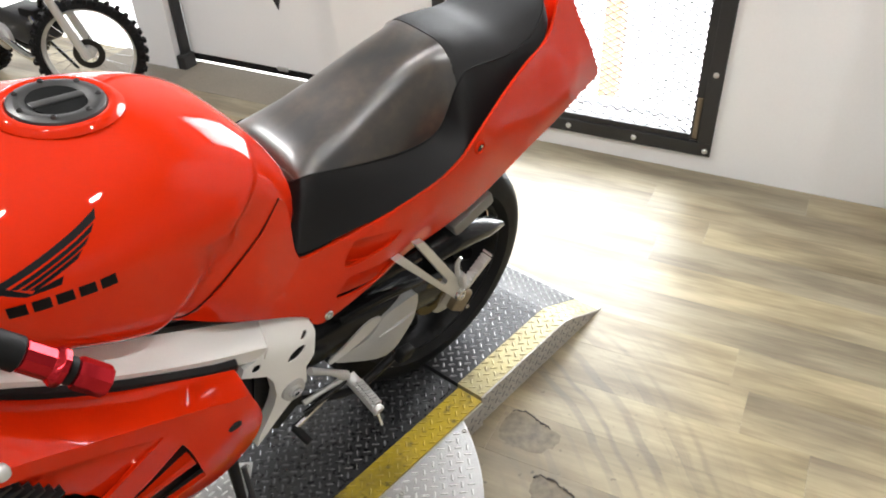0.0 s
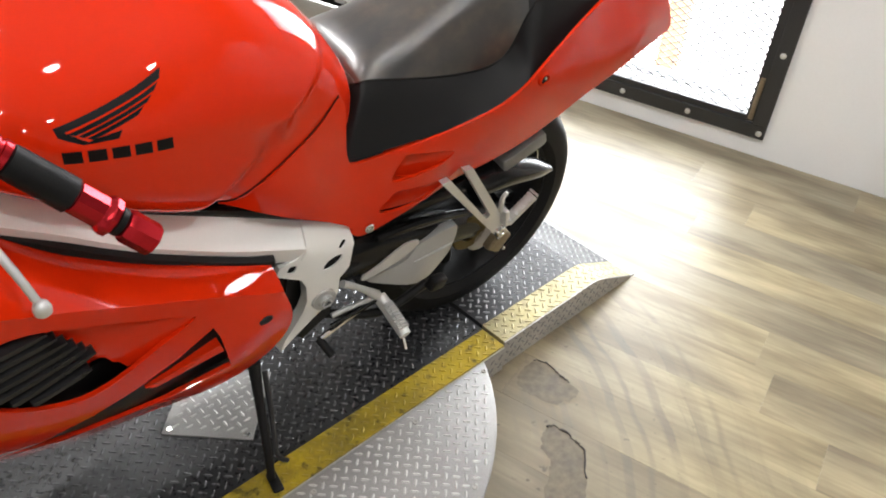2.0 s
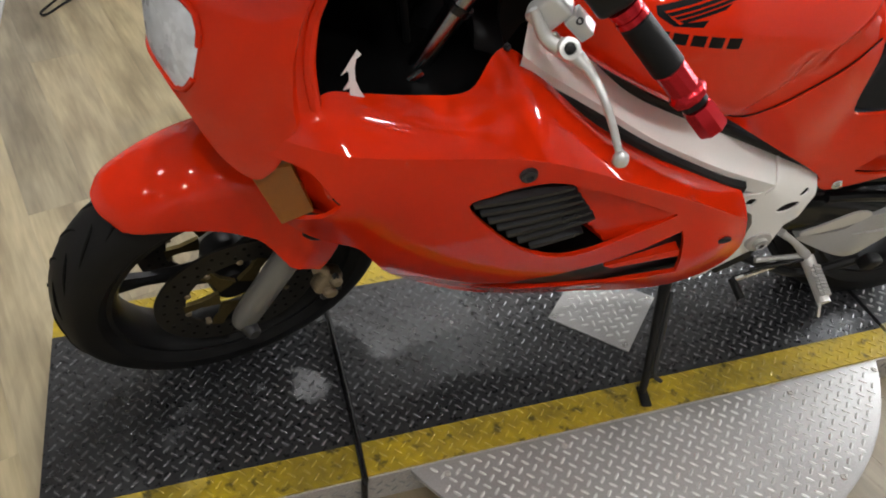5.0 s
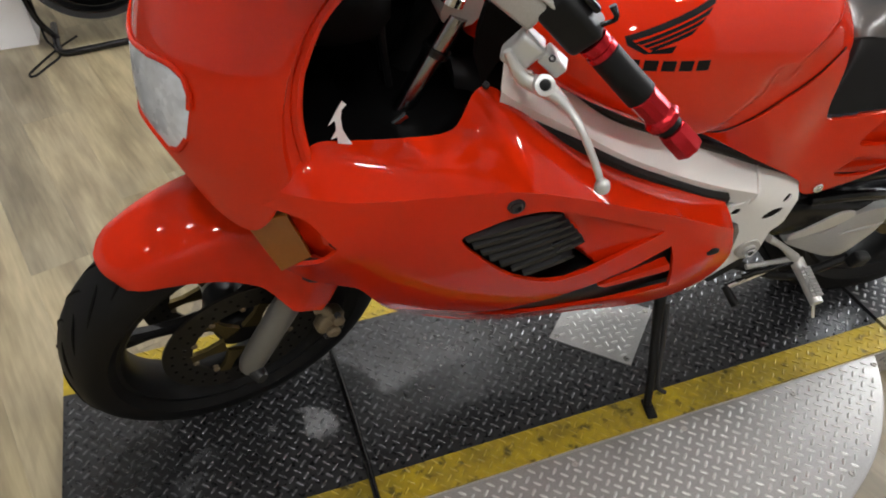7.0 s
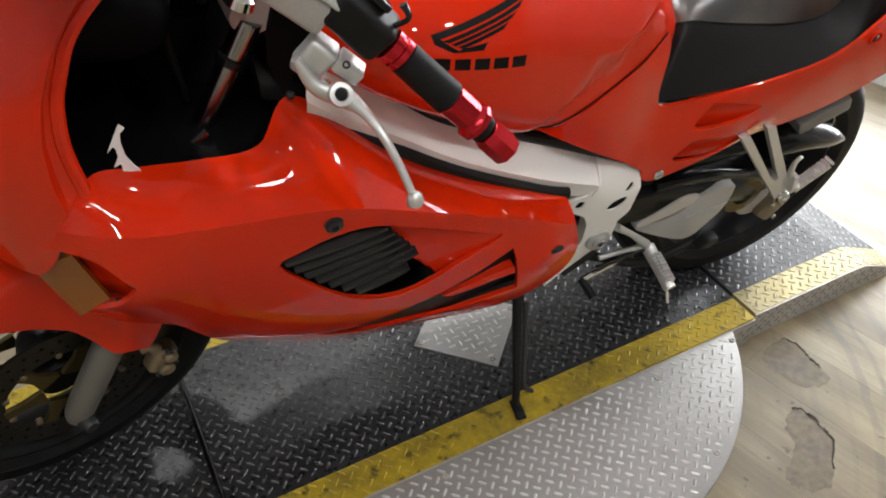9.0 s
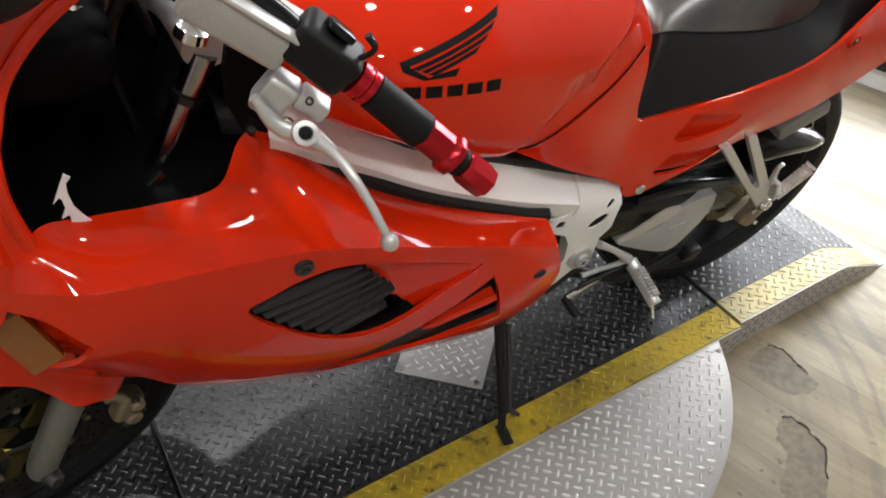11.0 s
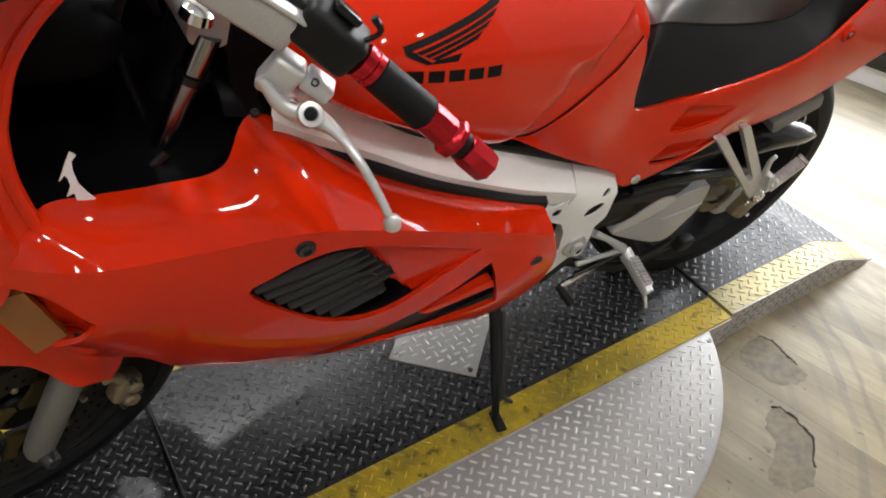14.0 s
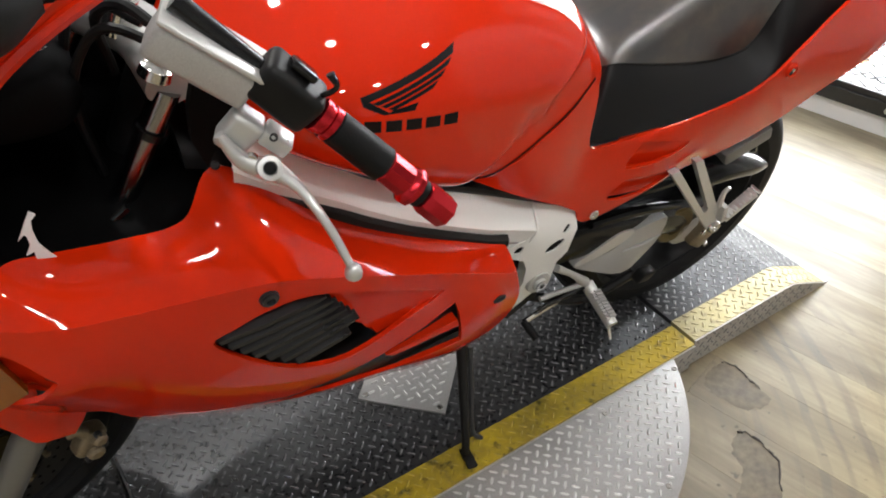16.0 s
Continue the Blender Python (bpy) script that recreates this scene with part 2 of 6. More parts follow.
def plate_material(name, paint, bare, worn, rough=0.4, grime=0.0):
    """Painted tread plate, scuffed through to bare metal and grey dust in patches."""
    m, nt, b = tree(name)
    big, small = noise_node(nt, 5.5, 8, rough=0.65), noise_node(nt, 70, 5)
    mask = nt.nodes.new("ShaderNodeMath")
    mask.operation = "MULTIPLY_ADD"
    nt.links.new(small.outputs["Fac"], mask.inputs[0])
    mask.inputs[1].default_value = 0.45
    nt.links.new(big.outputs["Fac"], mask.inputs[2])
    lo = 0.98 - worn * 0.5
    f = ramp_node(nt, mask.outputs[0], ((max(0, lo - 0.22), 0.0), (min(1, lo + 0.22), 0.8)))
    c = mix_node(nt, f.outputs[0], paint, bare)
    if grime:
        spot, smear = noise_node(nt, 38, 3), noise_node(nt, 9, 5)
        c = mix_node(nt, ramp_node(nt, spot.outputs["Fac"], ((0.58, 0.0), (0.70, grime))).outputs[0], c, (0.035, 0.030, 0.012))
        c = mix_node(nt, ramp_node(nt, smear.outputs["Fac"], ((0.50, 0.0), (0.72, grime * 0.6))).outputs[0], c, (0.10, 0.08, 0.02))
    nt.links.new(c, b.inputs["Base Color"])
    nt.links.new(mix_node(nt, f.outputs[0], (0.05,) * 3, (0.55,) * 3), b.inputs["Metallic"])
    nt.links.new(ramp_node(nt, small.outputs["Fac"], ((0.3, rough * 0.75), (0.7, rough * 1.3))).outputs[0], b.inputs["Roughness"])
    bp = nt.nodes.new("ShaderNodeBump")
    bp.inputs["Strength"].default_value, bp.inputs["Distance"].default_value = 0.4, 0.0006
    nt.links.new(small.outputs["Fac"], bp.inputs["Height"])
    nt.links.new(bp.outputs[0], b.inputs["Normal"])
    return m


def worn_vinyl():
    """Black vinyl rubbed smooth, with tan bare patches where riders sit."""
    m, nt, b = tree("rubbed_vinyl")
    rub, fine, pore = noise_node(nt, 7.5, 5, (1, 1.6, 1)), noise_node(nt, 55, 4), noise_node(nt, 600, 2)
    patch = mix_node(nt, 1.0, ramp_node(nt, rub.outputs["Fac"], ((0.44, 0.0), (0.66, 1.0))).outputs[0], ramp_node(nt, fine.outputs["Fac"], ((0.30, 0.35), (0.65, 1.0))).outputs[0], "MULTIPLY")
    nt.links.new(mix_node(nt, patch, (0.017, 0.017, 0.018), (0.105, 0.078, 0.055)), b.inputs["Base Color"])
    nt.links.new(ramp_node(nt, rub.outputs["Fac"], ((0.30, 0.36), (0.70, 0.27))).outputs[0], b.inputs["Roughness"])
    b.inputs["Specular IOR Level"].default_value = 1.0
    b.inputs["Coat Weight"].default_value, b.inputs["Coat Roughness"].default_value = 0.9, 0.34
    bp = nt.nodes.new("ShaderNodeBump")
    bp.inputs["Strength"].default_value, bp.inputs["Distance"].default_value = 0.12, 0.001
    nt.links.new(pore.outputs["Fac"], bp.inputs["Height"])
    nt.links.new(bp.outputs[0], b.inputs["Normal"])
    return m


PLANK = plank_material()
WORN_VINYL = worn_vinyl()
BLACK_TREAD = plate_material("black_tread_paint", (0.0075, 0.0078, 0.0085), (0.070, 0.071, 0.075), 0.46, 0.30)
# lighter than the deck: rubbed metal plus window glints put into the colour
RUBBED_GLINT_TREAD = plate_material("rubbed_glint_tread_tops", (0.012, 0.0122, 0.013), (0.18, 0.182, 0.19), 0.60, 0.27)
YELLOW_TREAD = plate_material("yellow_tread_paint", (0.58, 0.41, 0.010), (0.20, 0.16, 0.05), 0.46, 0.42, 0.8)
YELLOW_PALE = plate_material("faded_yellow_paint", (0.47, 0.385, 0.14), (0.40, 0.37, 0.25), 0.65, 0.5, 0.35)
WORN_TREAD = plate_material("worn_tread_plate", (0.014, 0.0145, 0.016), (0.075, 0.075, 0.08), 0.5, 0.5)
WORN_STEEL = material("scuffed_tread_tops", (0.30, 0.30, 0.30), 0.42, 0.5, bump=0.3, vary=0.25, stain=9)
SIDE_STEEL = material("grimy_side_plate", (0.45, 0.43, 0.40), 0.45, 0.3, bump=0.3, vary=0.3, stain=12)
RUSTY = material("rust_worn_steel", (0.20, 0.155, 0.10), 0.6, 0.4, bump=0.5, vary=0.4, stain=25)
ORANGE_POST = material("faded_orange", (0.80, 0.42, 0.20), 0.6)
CONCRETE = material("concrete", (0.25, 0.22, 0.18), 0.6, bump=0.4, grain=150, vary=0.25, stain=3)
# emits by itself: outdoor daylight put into a glowing surface
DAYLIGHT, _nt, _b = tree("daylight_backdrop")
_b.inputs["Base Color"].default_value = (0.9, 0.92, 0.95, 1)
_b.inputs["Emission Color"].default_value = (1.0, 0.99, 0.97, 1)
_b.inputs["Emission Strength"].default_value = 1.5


# ---- mesh helpers ----
def link(name, bm, mat, parent=None, label="", smooth=True, sharp=35):
    me = bpy.data.meshes.new(name)
    bm.normal_update()
    bm.to_mesh(me)
    bm.free()
    for m in (mat if isinstance(mat, (list, tuple)) else [mat]):
        me.materials.append(m)
    if smooth:
        me.shade_smooth()
        me.set_sharp_from_angle(angle=radians(sharp))
    ob = new(name, me)
    if parent:
        ob.parent = parent
    if label:
        ob["label"] = label
    return ob


def part(name, bm, mat, parent, label="", **kw):
    return link(name, bm, mat, parent, label, **kw)


def thing(name, label, category, m=None, group="", kind=""):
    ob = new(name)
    ob.empty_display_size = 0.1
    if m is not None:
        ob.matrix_world = m
    return tagged(ob, label, category, group, kind)


def box(x0, x1, y0, y1, z0, z1, bevel=0.0, seg=2, bm=None, m=None):
    own = bmesh.new()
    r = bmesh.ops.create_cube(own, size=1)
    for v in own.verts:
        v.co = ((x0 + x1) / 2 + v.co.x * (x1 - x0), (y0 + y1) / 2 + v.co.y * (y1 - y0), (z0 + z1) / 2 + v.co.z * (z1 - z0))
    if bevel:
        bmesh.ops.bevel(own, geom=own.edges[:], offset=bevel, segments=seg, affect="EDGES", profile=0.5)
    if m is not None:
        own.transform(m)
    return join(bm, own)


def join(bm, own):
    if bm is None:
        return own
    me = bpy.data.meshes.new("tmp")
    own.to_mesh(me)
    own.free()
    bm.from_mesh(me)
    bpy.data.meshes.remove(me)
    return bm


def curve(points, n=8, closed=False):
    """Catmull-Rom points through the given ones."""
    p = [np.array(q, float) for q in points]
    out = []
    m = len(p)
    for i in range(m if closed else m - 1):
        if closed:
            a, b, c, d = p[(i - 1) % m], p[i], p[(i + 1) % m], p[(i + 2) % m]
        else:
            b, c = p[i], p[i + 1]
            a = p[i - 1] if i else 2 * b - c
            d = p[i + 2] if i + 2 < m else 2 * c - b
        for k in range(n):
            t = k / n
            out.append(0.5 * (2 * b + (c - a) * t + (2 * a - 5 * b + 4 * c - d) * t * t + (3 * b - a - 3 * c + d) * t ** 3))
    if not closed:
        out.append(p[-1])
    return out


def rings(bm, loops, closed=True, caps=True):
    """Faces between rows of points."""
    vs = [[bm.verts.new(tuple(q)) for q in loop] for loop in loops]
    for a, b in zip(vs, vs[1:]):
        n = len(a)
        for i in range(n if closed else n - 1):
            j = (i + 1) % n
            bm.faces.new((a[i], a[j], b[j], b[i]))
    if caps and closed:
        bm.faces.new(vs[0][::-1])
        bm.faces.new(vs[-1])
    bmesh.ops.recalc_face_normals(bm, faces=bm.faces[:])
    return bm


def tube(points, radius, seg=10, smooth=6, bm=None, caps=True):
    """A round bar along a line; radius may be a list, one for each given point."""
    rad = radius if isinstance(radius, (list, tuple)) else [radius] * len(points)
    q = curve([(*p, r) for p, r in zip(points, rad)], smooth) if smooth else [np.array((*p, r), float) for p, r in zip(points, rad)]
    loops = []
    side = None
    for i, c in enumerate(q):
        d = Vector(q[min(i + 1, len(q) - 1)][:3] - q[max(i - 1, 0)][:3]).normalized()
        if side is None:
            side = d.orthogonal().normalized()
        side = (side - d * side.dot(d)).normalized()
        up = d.cross(side)
        loops.append([Vector(c[:3]) + (side * math.cos(a) + up * math.sin(a)) * c[3] for a in (2 * math.pi * k / seg for k in range(seg))])
    own = rings(bmesh.new(), loops, True, caps)
    return join(bm, own)


def lathe(profile, seg=32, m=None, bm=None, closed=False):
    """Turns (radius, height) points round z."""
    loops = [[(r * math.cos(2 * math.pi * k / seg), r * math.sin(2 * math.pi * k / seg), z) for k in range(seg)] for r, z in profile]
    if closed:
        loops.append(loops[0])
    own = rings(bmesh.new(), loops, True, not closed)
    bmesh.ops.remove_doubles(own, verts=own.verts[:], dist=1e-6)
    bmesh.ops.recalc_face_normals(own, faces=own.faces[:])
    if m is not None:
        own.transform(m)
    return join(bm, own)


def hull(stations, n=40, fine=6, flip=False):
    """A closed body lofted along x. Stations: x, top, middle and bottom height, half width, upper and lower roundness."""
    st = curve(stations, fine)
    loops = []
    for x, zt, zm, zb, w, eu, el in st:
        loop = []
        for k in range(n):
            a = 2 * math.pi * k / n
            c, s = math.cos(a), math.sin(a)
            e = eu if s >= 0 else el
            y = w * math.copysign(abs(c) ** (2 / e), c)
            z = zm + (zt - zm if s >= 0 else zm - zb) * math.copysign(abs(s) ** (2 / e), s)
            loop.append((x, y, z))
        loops.append(loop)
    return rings(bmesh.new(), loops)


def spline_field(points, stiff=0.0):
    """A thin-plate surface through (x, z, y): returns a function of arrays x, z."""
    p = np.array(points, float)
    n = len(p)

    def u(r):
        return np.where(r > 1e-9, r * r * np.log(np.maximum(r, 1e-9)), 0)
    k = u(np.hypot(p[:, None, 0] - p[None, :, 0], p[:, None, 1] - p[None, :, 1])) + stiff * np.eye(n)
    q = np.c_[np.ones(n), p[:, :2]]
    a = np.block([[k, q], [q.T, np.zeros((3, 3))]])
    w = np.linalg.solve(a, np.r_[p[:, 2], np.zeros(3)])

    def f(x, z):
        x, z = np.atleast_1d(x), np.atleast_1d(z)
        return u(np.hypot(x[:, None] - p[None, :, 0], z[:, None] - p[None, :, 1])) @ w[:n] + np.c_[np.ones(len(x)), x, z] @ w[n:]
    return f


def inside(x, z, poly):
    c = np.zeros(len(x), bool)
    p = np.array(poly)
    for (x0, z0), (x1, z1) in zip(p, np.roll(p, -1, 0)):
        hit = ((z0 > z) != (z1 > z)) & (x < (x1 - x0) * (z - z0) / (z1 - z0 + 1e-15) + x0)
        c ^= hit
    return c


def sheet(outline, field, holes=(), step=0.02, thick=0.004, side=1):
    """A shaped panel seen from the side: the outline and holes in (x, z), its y from the field; thickness goes inwards."""
    from mathutils.geometry import delaunay_2d_cdt
    loops = [np.array([q[:2] for q in outline])] + [np.array([q[:2] for q in h]) for h in holes]
    pts, edges = [], []
    for lp in loops:
        base = len(pts)
        pts += [tuple(q) for q in lp]
        edges += [(base + i, base + (i + 1) % len(lp)) for i in range(len(lp))]
    lo, hi = loops[0].min(0), loops[0].max(0)
    gx, gz = np.meshgrid(np.arange(lo[0], hi[0], step), np.arange(lo[1], hi[1], step))
    gx = (gx + (np.arange(gx.shape[0]) % 2)[:, None] * step / 2).ravel()
    gz = gz.ravel()
    ok = inside(gx, gz, loops[0])
    for h in loops[1:]:
        ok &= ~inside(gx, gz, h)
    al = np.array(pts)
    d = np.min(np.hypot(gx[:, None] - al[None, :, 0], gz[:, None] - al[None, :, 1]), 1) if len(gx) else np.zeros(0)
    ok &= d > step * 0.45
    pts += list(zip(gx[ok], gz[ok]))
    v, e, f, *_ = delaunay_2d_cdt([Vector(q) for q in pts], edges, [], 0, 1e-5)
    v = np.array([tuple(q) for q in v])
    cen = np.array([v[list(t)].mean(0) for t in f])
    keep = inside(cen[:, 0], cen[:, 1], loops[0])
    for h in loops[1:]:
        keep &= ~inside(cen[:, 0], cen[:, 1], h)
    y = field(v[:, 0], v[:, 1])
    bm = bmesh.new()
    outer = [bm.verts.new((a, b * side, c)) for a, b, c in zip(v[:, 0], y, v[:, 1])]
    inner = [bm.verts.new((a, (b + thick) * side, c)) for a, b, c in zip(v[:, 0], y, v[:, 1])]
    count = {}
    for t, k in zip(f, keep):
        if k:
            for i in range(len(t)):
                a, b = t[i], t[(i + 1) % len(t)]
                count.setdefault((min(a, b), max(a, b)), []).append((a, b))
            bm.faces.new([outer[i] for i in t])
            bm.faces.new([inner[i] for i in t][::-1])
    for key, uses in count.items():
        if len(uses) == 1:
            a, b = uses[0]
            bm.faces.new((outer[b], outer[a], inner[a], inner[b]))
    bmesh.ops.delete(bm, geom=[q for q in bm.verts if not q.link_faces], context="VERTS")
    bmesh.ops.recalc_face_normals(bm, faces=bm.faces[:])
    return bm


def bolt0(p, r=0.008):
    return lathe([(0.0, 0.0006), (r * 0.4, 0.0006), (r * 0.5, 0.002), (r * 0.85, 0.002), (r, 0.0008), (r, -0.001), (0, -0.001)], 14, Matrix.Translation(p))


# ---- room ----
def structure(name, bm, mat, label, **kw):
    return tagged(link(name, bm, mat, smooth=False, **kw), label, name.split("_")[0], kind="structure")


floor = structure("floor", box(-7.5, 6.5, -7.8, 0.12, -0.06, -0.006), PLANK, "worn pale oak plank floor")
floor.matrix_world = WALL
structure("ceiling", box(-6.2, 4, -5.2, 7.2, CEILING, CEILING + 0.1), CEILING_GREY, "unseen ceiling in an assumed grey")
structure("ground", box(0.2, 40, -30, 40, -0.35, -0.07), CONCRETE, "pale concrete yard outside")

WIN = (-0.47, 0.645, 0.074, 2.25)      # along the wall from .. to, sill, head
DOOR = (-3.6, -0.95, 0.0, 2.6)
DOOR_L = -1.90
wb = bmesh.new()
for a, b, c, d in ((-6.0, -4.3, 0, CEILING), (-4.3, DOOR_L, 2.6, CEILING), (-2.10, DOOR_L, 0, 2.6), (DOOR_L, DOOR[1], DOOR[3], CEILING), (DOOR[1], WIN[0] + 0.06, 0, CEILING), (WIN[0] + 0.06, WIN[1] - 0.06, 0, WIN[2] + 0.06),
                   (WIN[0] + 0.06, WIN[1] - 0.06, WIN[3] - 0.06, CEILING), (WIN[1] - 0.06, 6, 0, CEILING)):
    box(a, b, 0, 0.2, c, d, bm=wb)
wb.transform(WALL)
structure("wall_east", wb, WALL_PAINT, "white painted wall with barred window and roller door")
structure("wall_pier", box(1.27, 2.6, -0.475, -0.002, 0, CEILING, m=WALL), WALL_PAINT, "white painted wall pier beside the plank floor")
for nm, b in (("wall_north", (-6, 3.5, 6.8, 7)), ("wall_south", (-6, 3.5, -5, -4.8)), ("wall_west", (-6, -5.8, -4.8, 6.8))):
    structure(nm, box(*b, 0, CEILING), WALL_PAINT, "white painted wall")
structure("wall_partition", box(-2.9, -1.93, 2.44, 2.60, 0, CEILING), WALL_PAINT, "white painted partition end")
structure("apron", box(-2.35, DOOR[1], -0.16, 0.12, -0.005, 0.0015, m=WALL), CONCRETE, "worn brown concrete strip before the door")

# glowing sheets outside the openings stand in for the daylit yard and its ground
structure("backdrop", box(-9, 9, 0.125, 2.6, -0.066, -0.060, m=WALL, bm=box(-9, 9, 2.6, 2.65, -0.4, 5, m=WALL)), DAYLIGHT, "glowing wall and ground strip standing in for daylight outside")

# sectional door with rubber seal
door = tagged(new("door_1"), "white sectional garage door with black bottom seal", "door", kind="structure")
for k in range(5):
    part("door_panel", box(DOOR_L + 0.01, DOOR[1] - 0.01, 0.10, 0.135, 0.052 + k * 0.515, 0.052 + k * 0.515 + 0.511, 0.004, 1, m=WALL), WALL_PAINT, door, "white door section", smooth=False)
part("bottom_seal", box(DOOR_L + 0.01, DOOR[1] - 0.01, 0.098, 0.138, 0.020, 0.050, 0.006, 2, m=WALL), RUBBER, door, "black rubber bottom seal")
part("door_track", box(DOOR_L + 0.002, DOOR_L + 0.026, 0.03, 0.085, 0, 2.4, 0.004, 1, m=WALL), DARK_STEEL, door, "dark steel door track")
part("track_foot", box(DOOR_L + 0.0, DOOR_L + 0.05, 0.0, 0.085, 0, 0.07, 0.006, 1, m=WALL), DARK_STEEL, door)
part("door_handle", box(-1.36, -1.30, 0.088, 0.10, 0.045, 0.065, 0.003, 1, m=WALL), CAST, door)
part("door_arrow", rings(bmesh.new(), [[tuple(WALL @ Vector(q)) for q in ((-1.335, y, 0.40), (-1.285, y, 0.40), (-1.305, y, 0.34))] for y in (0.096, 0.099)]), DARK_STEEL, door, "dark pointed mark on the door")

# window with an expanded metal security grille
win = tagged(new("window_1"), "bright window behind dark steel security grille", "window", kind="structure")
FR = 0.052
part("grille_rail", box(WIN[0], WIN[1], -0.016, -0.002, WIN[2], WIN[2] + FR, 0.002, 1, m=WALL), DARK_STEEL, win, "dark steel grille bottom rail")
part("grille_rail", box(WIN[0], WIN[1], -0.016, -0.002, WIN[3] - FR, WIN[3], 0.002, 1, m=WALL), DARK_STEEL, win, "dark steel grille top rail")
part("grille_stile", box(WIN[1] - FR, WIN[1], -0.018, -0.004, WIN[2] + FR, WIN[3] - FR, 0.002, 1, m=WALL), DARK_STEEL, win, "dark steel grille stile")
part("grille_stile", box(WIN[0], WIN[0] + FR, -0.018, -0.004, WIN[2] + FR, WIN[3] - FR, 0.002, 1, m=WALL), DARK_STEEL, win, "dark steel grille stile")
part("inner_angle", box(WIN[1] - FR - 0.03, WIN[1] - FR, -0.004, 0.05, WIN[2] + FR, WIN[3] - FR, 0.002, 1, m=WALL), DARK_STEEL, win, "dark steel inner angle")
part("inner_angle", box(WIN[0] + FR, WIN[1] - FR - 0.03, -0.006, 0.05, WIN[2] + FR - 0.01, WIN[2] + FR + 0.022, 0.002, 1, m=WALL), DARK_STEEL, win, "dark steel inner angle")
part("worn_bar", box(WIN[1] - FR - 0.022, WIN[1] - FR - 0.004, -0.012, -0.004, WIN[2] + FR + 0.01, WIN[2] + FR + 0.17, 0.003, 1, m=WALL), RUSTY, win, "rust-worn latch bar")
for a, z in ((0.108, 0.10), (0.363, 0.10), (-0.15, 0.10), (-0.40, 0.10), (0.618, 0.39), (0.618, 0.86), (0.618, 1.4), (0.625, 0.096)):
    part("grille_bolt", lathe([(0, 0.006), (0.006, 0.006), (0.010, 0.003), (0.011, -0.002), (0, -0.002)], 14, WALL @ Matrix.Translation((a, -0.017, z)) @ pose(0, 0, 0, 90, 0, 0)), ALLOY, win, "silver bolt head")
gx0, gx1, gz0, gz1 = WIN[0] + FR, WIN[1] - FR, WIN[2] + FR, WIN[3] - FR
mesh_bm = bmesh.new()
for sgn in (1, -1):
    slope = 0.020 / 0.036 * sgn
    c = gz0 - abs(slope) * (gx1 - gx0)
    while c < gz1 + abs(slope) * (gx1 - gx0):
        pts = []
        for x in (gx0, gx1):
            z = c + slope * (x - gx0) if sgn > 0 else c + slope * (x - gx0)
            pts.append((x, z))
        (xa, za), (xb, zb) = pts
        lo, hi = 0.0, 1.0
        for edge, up in ((gz0, False), (gz1, True)):
            t = (edge - za) / (zb - za)
            if (zb > za) != up:
                lo = max(lo, t)
            else:
                hi = min(hi, t)
        if hi - lo > 0.01:
            p = Vector((xa + (xb - xa) * lo, 0.012, za + (zb - za) * lo))
            q = Vector((xa + (xb - xa) * hi, 0.012, za + (zb - za) * hi))
            d = (q - p).normalized()
            nrm = Vector((-d.z, 0, d.x)) * 0.0017
            f = Vector((0, 0.002 * sgn, 0))
            vs = [mesh_bm.verts.new(WALL @ (r + s + Vector((0, 0.001 * sgn, 0)))) for r in (p, q) for s in (nrm + f, nrm - f, -nrm - f, -nrm + f)]
            for i in range(4):
                j = (i + 1) % 4
                mesh_bm.faces.new((vs[i], vs[j], vs[4 + j], vs[4 + i]))
        c += 0.026
bmesh.ops.recalc_face_normals(mesh_bm, faces=mesh_bm.faces[:])
part("expanded_mesh", mesh_bm, DARK_STEEL, win, "dark expanded metal mesh", smooth=False)
part("window_frame", box(WIN[0] + FR, WIN[1] - FR, 0.12, 0.16, WIN[2] + FR, WIN[2] + FR + 0.03, m=WALL), WALL_PAINT, win, smooth=False)
part("window_post", box(0.040, 0.118, 0.62, 0.72, -0.066, 2.5, 0.004, 1, m=WALL), ORANGE_POST, thing("yard_post", "faded orange post in the bright yard", "post"), smooth=False)


# ceiling downlights: an unseen fitting for each lamp, the added one too
for x, y, power in SPOTS:
    fitting = thing("ceiling_light", "round white downlight set in the ceiling", "lamp", pose(x, y, CEILING), group="ceiling downlights")
    part("trim_ring", lathe([(0.088, -0.040), (0.100, -0.042), (0.116, -0.034), (0.120, -0.002), (0.110, -0.002), (0.090, -0.030)], 36, closed=True), WALL_PAINT, fitting, "white trim ring")
    part("reflector", lathe([(0.089, -0.036), (0.091, -0.036), (0.088, -0.004), (0.0, -0.003), (0.0, -0.005), (0.085, -0.006)], 36), CHROME, fitting, "polished reflector")


# ---- turntable platform ----
W0, W1, X0, X1 = -0.005, 0.556, -1.80, 0.0
S = 0.073


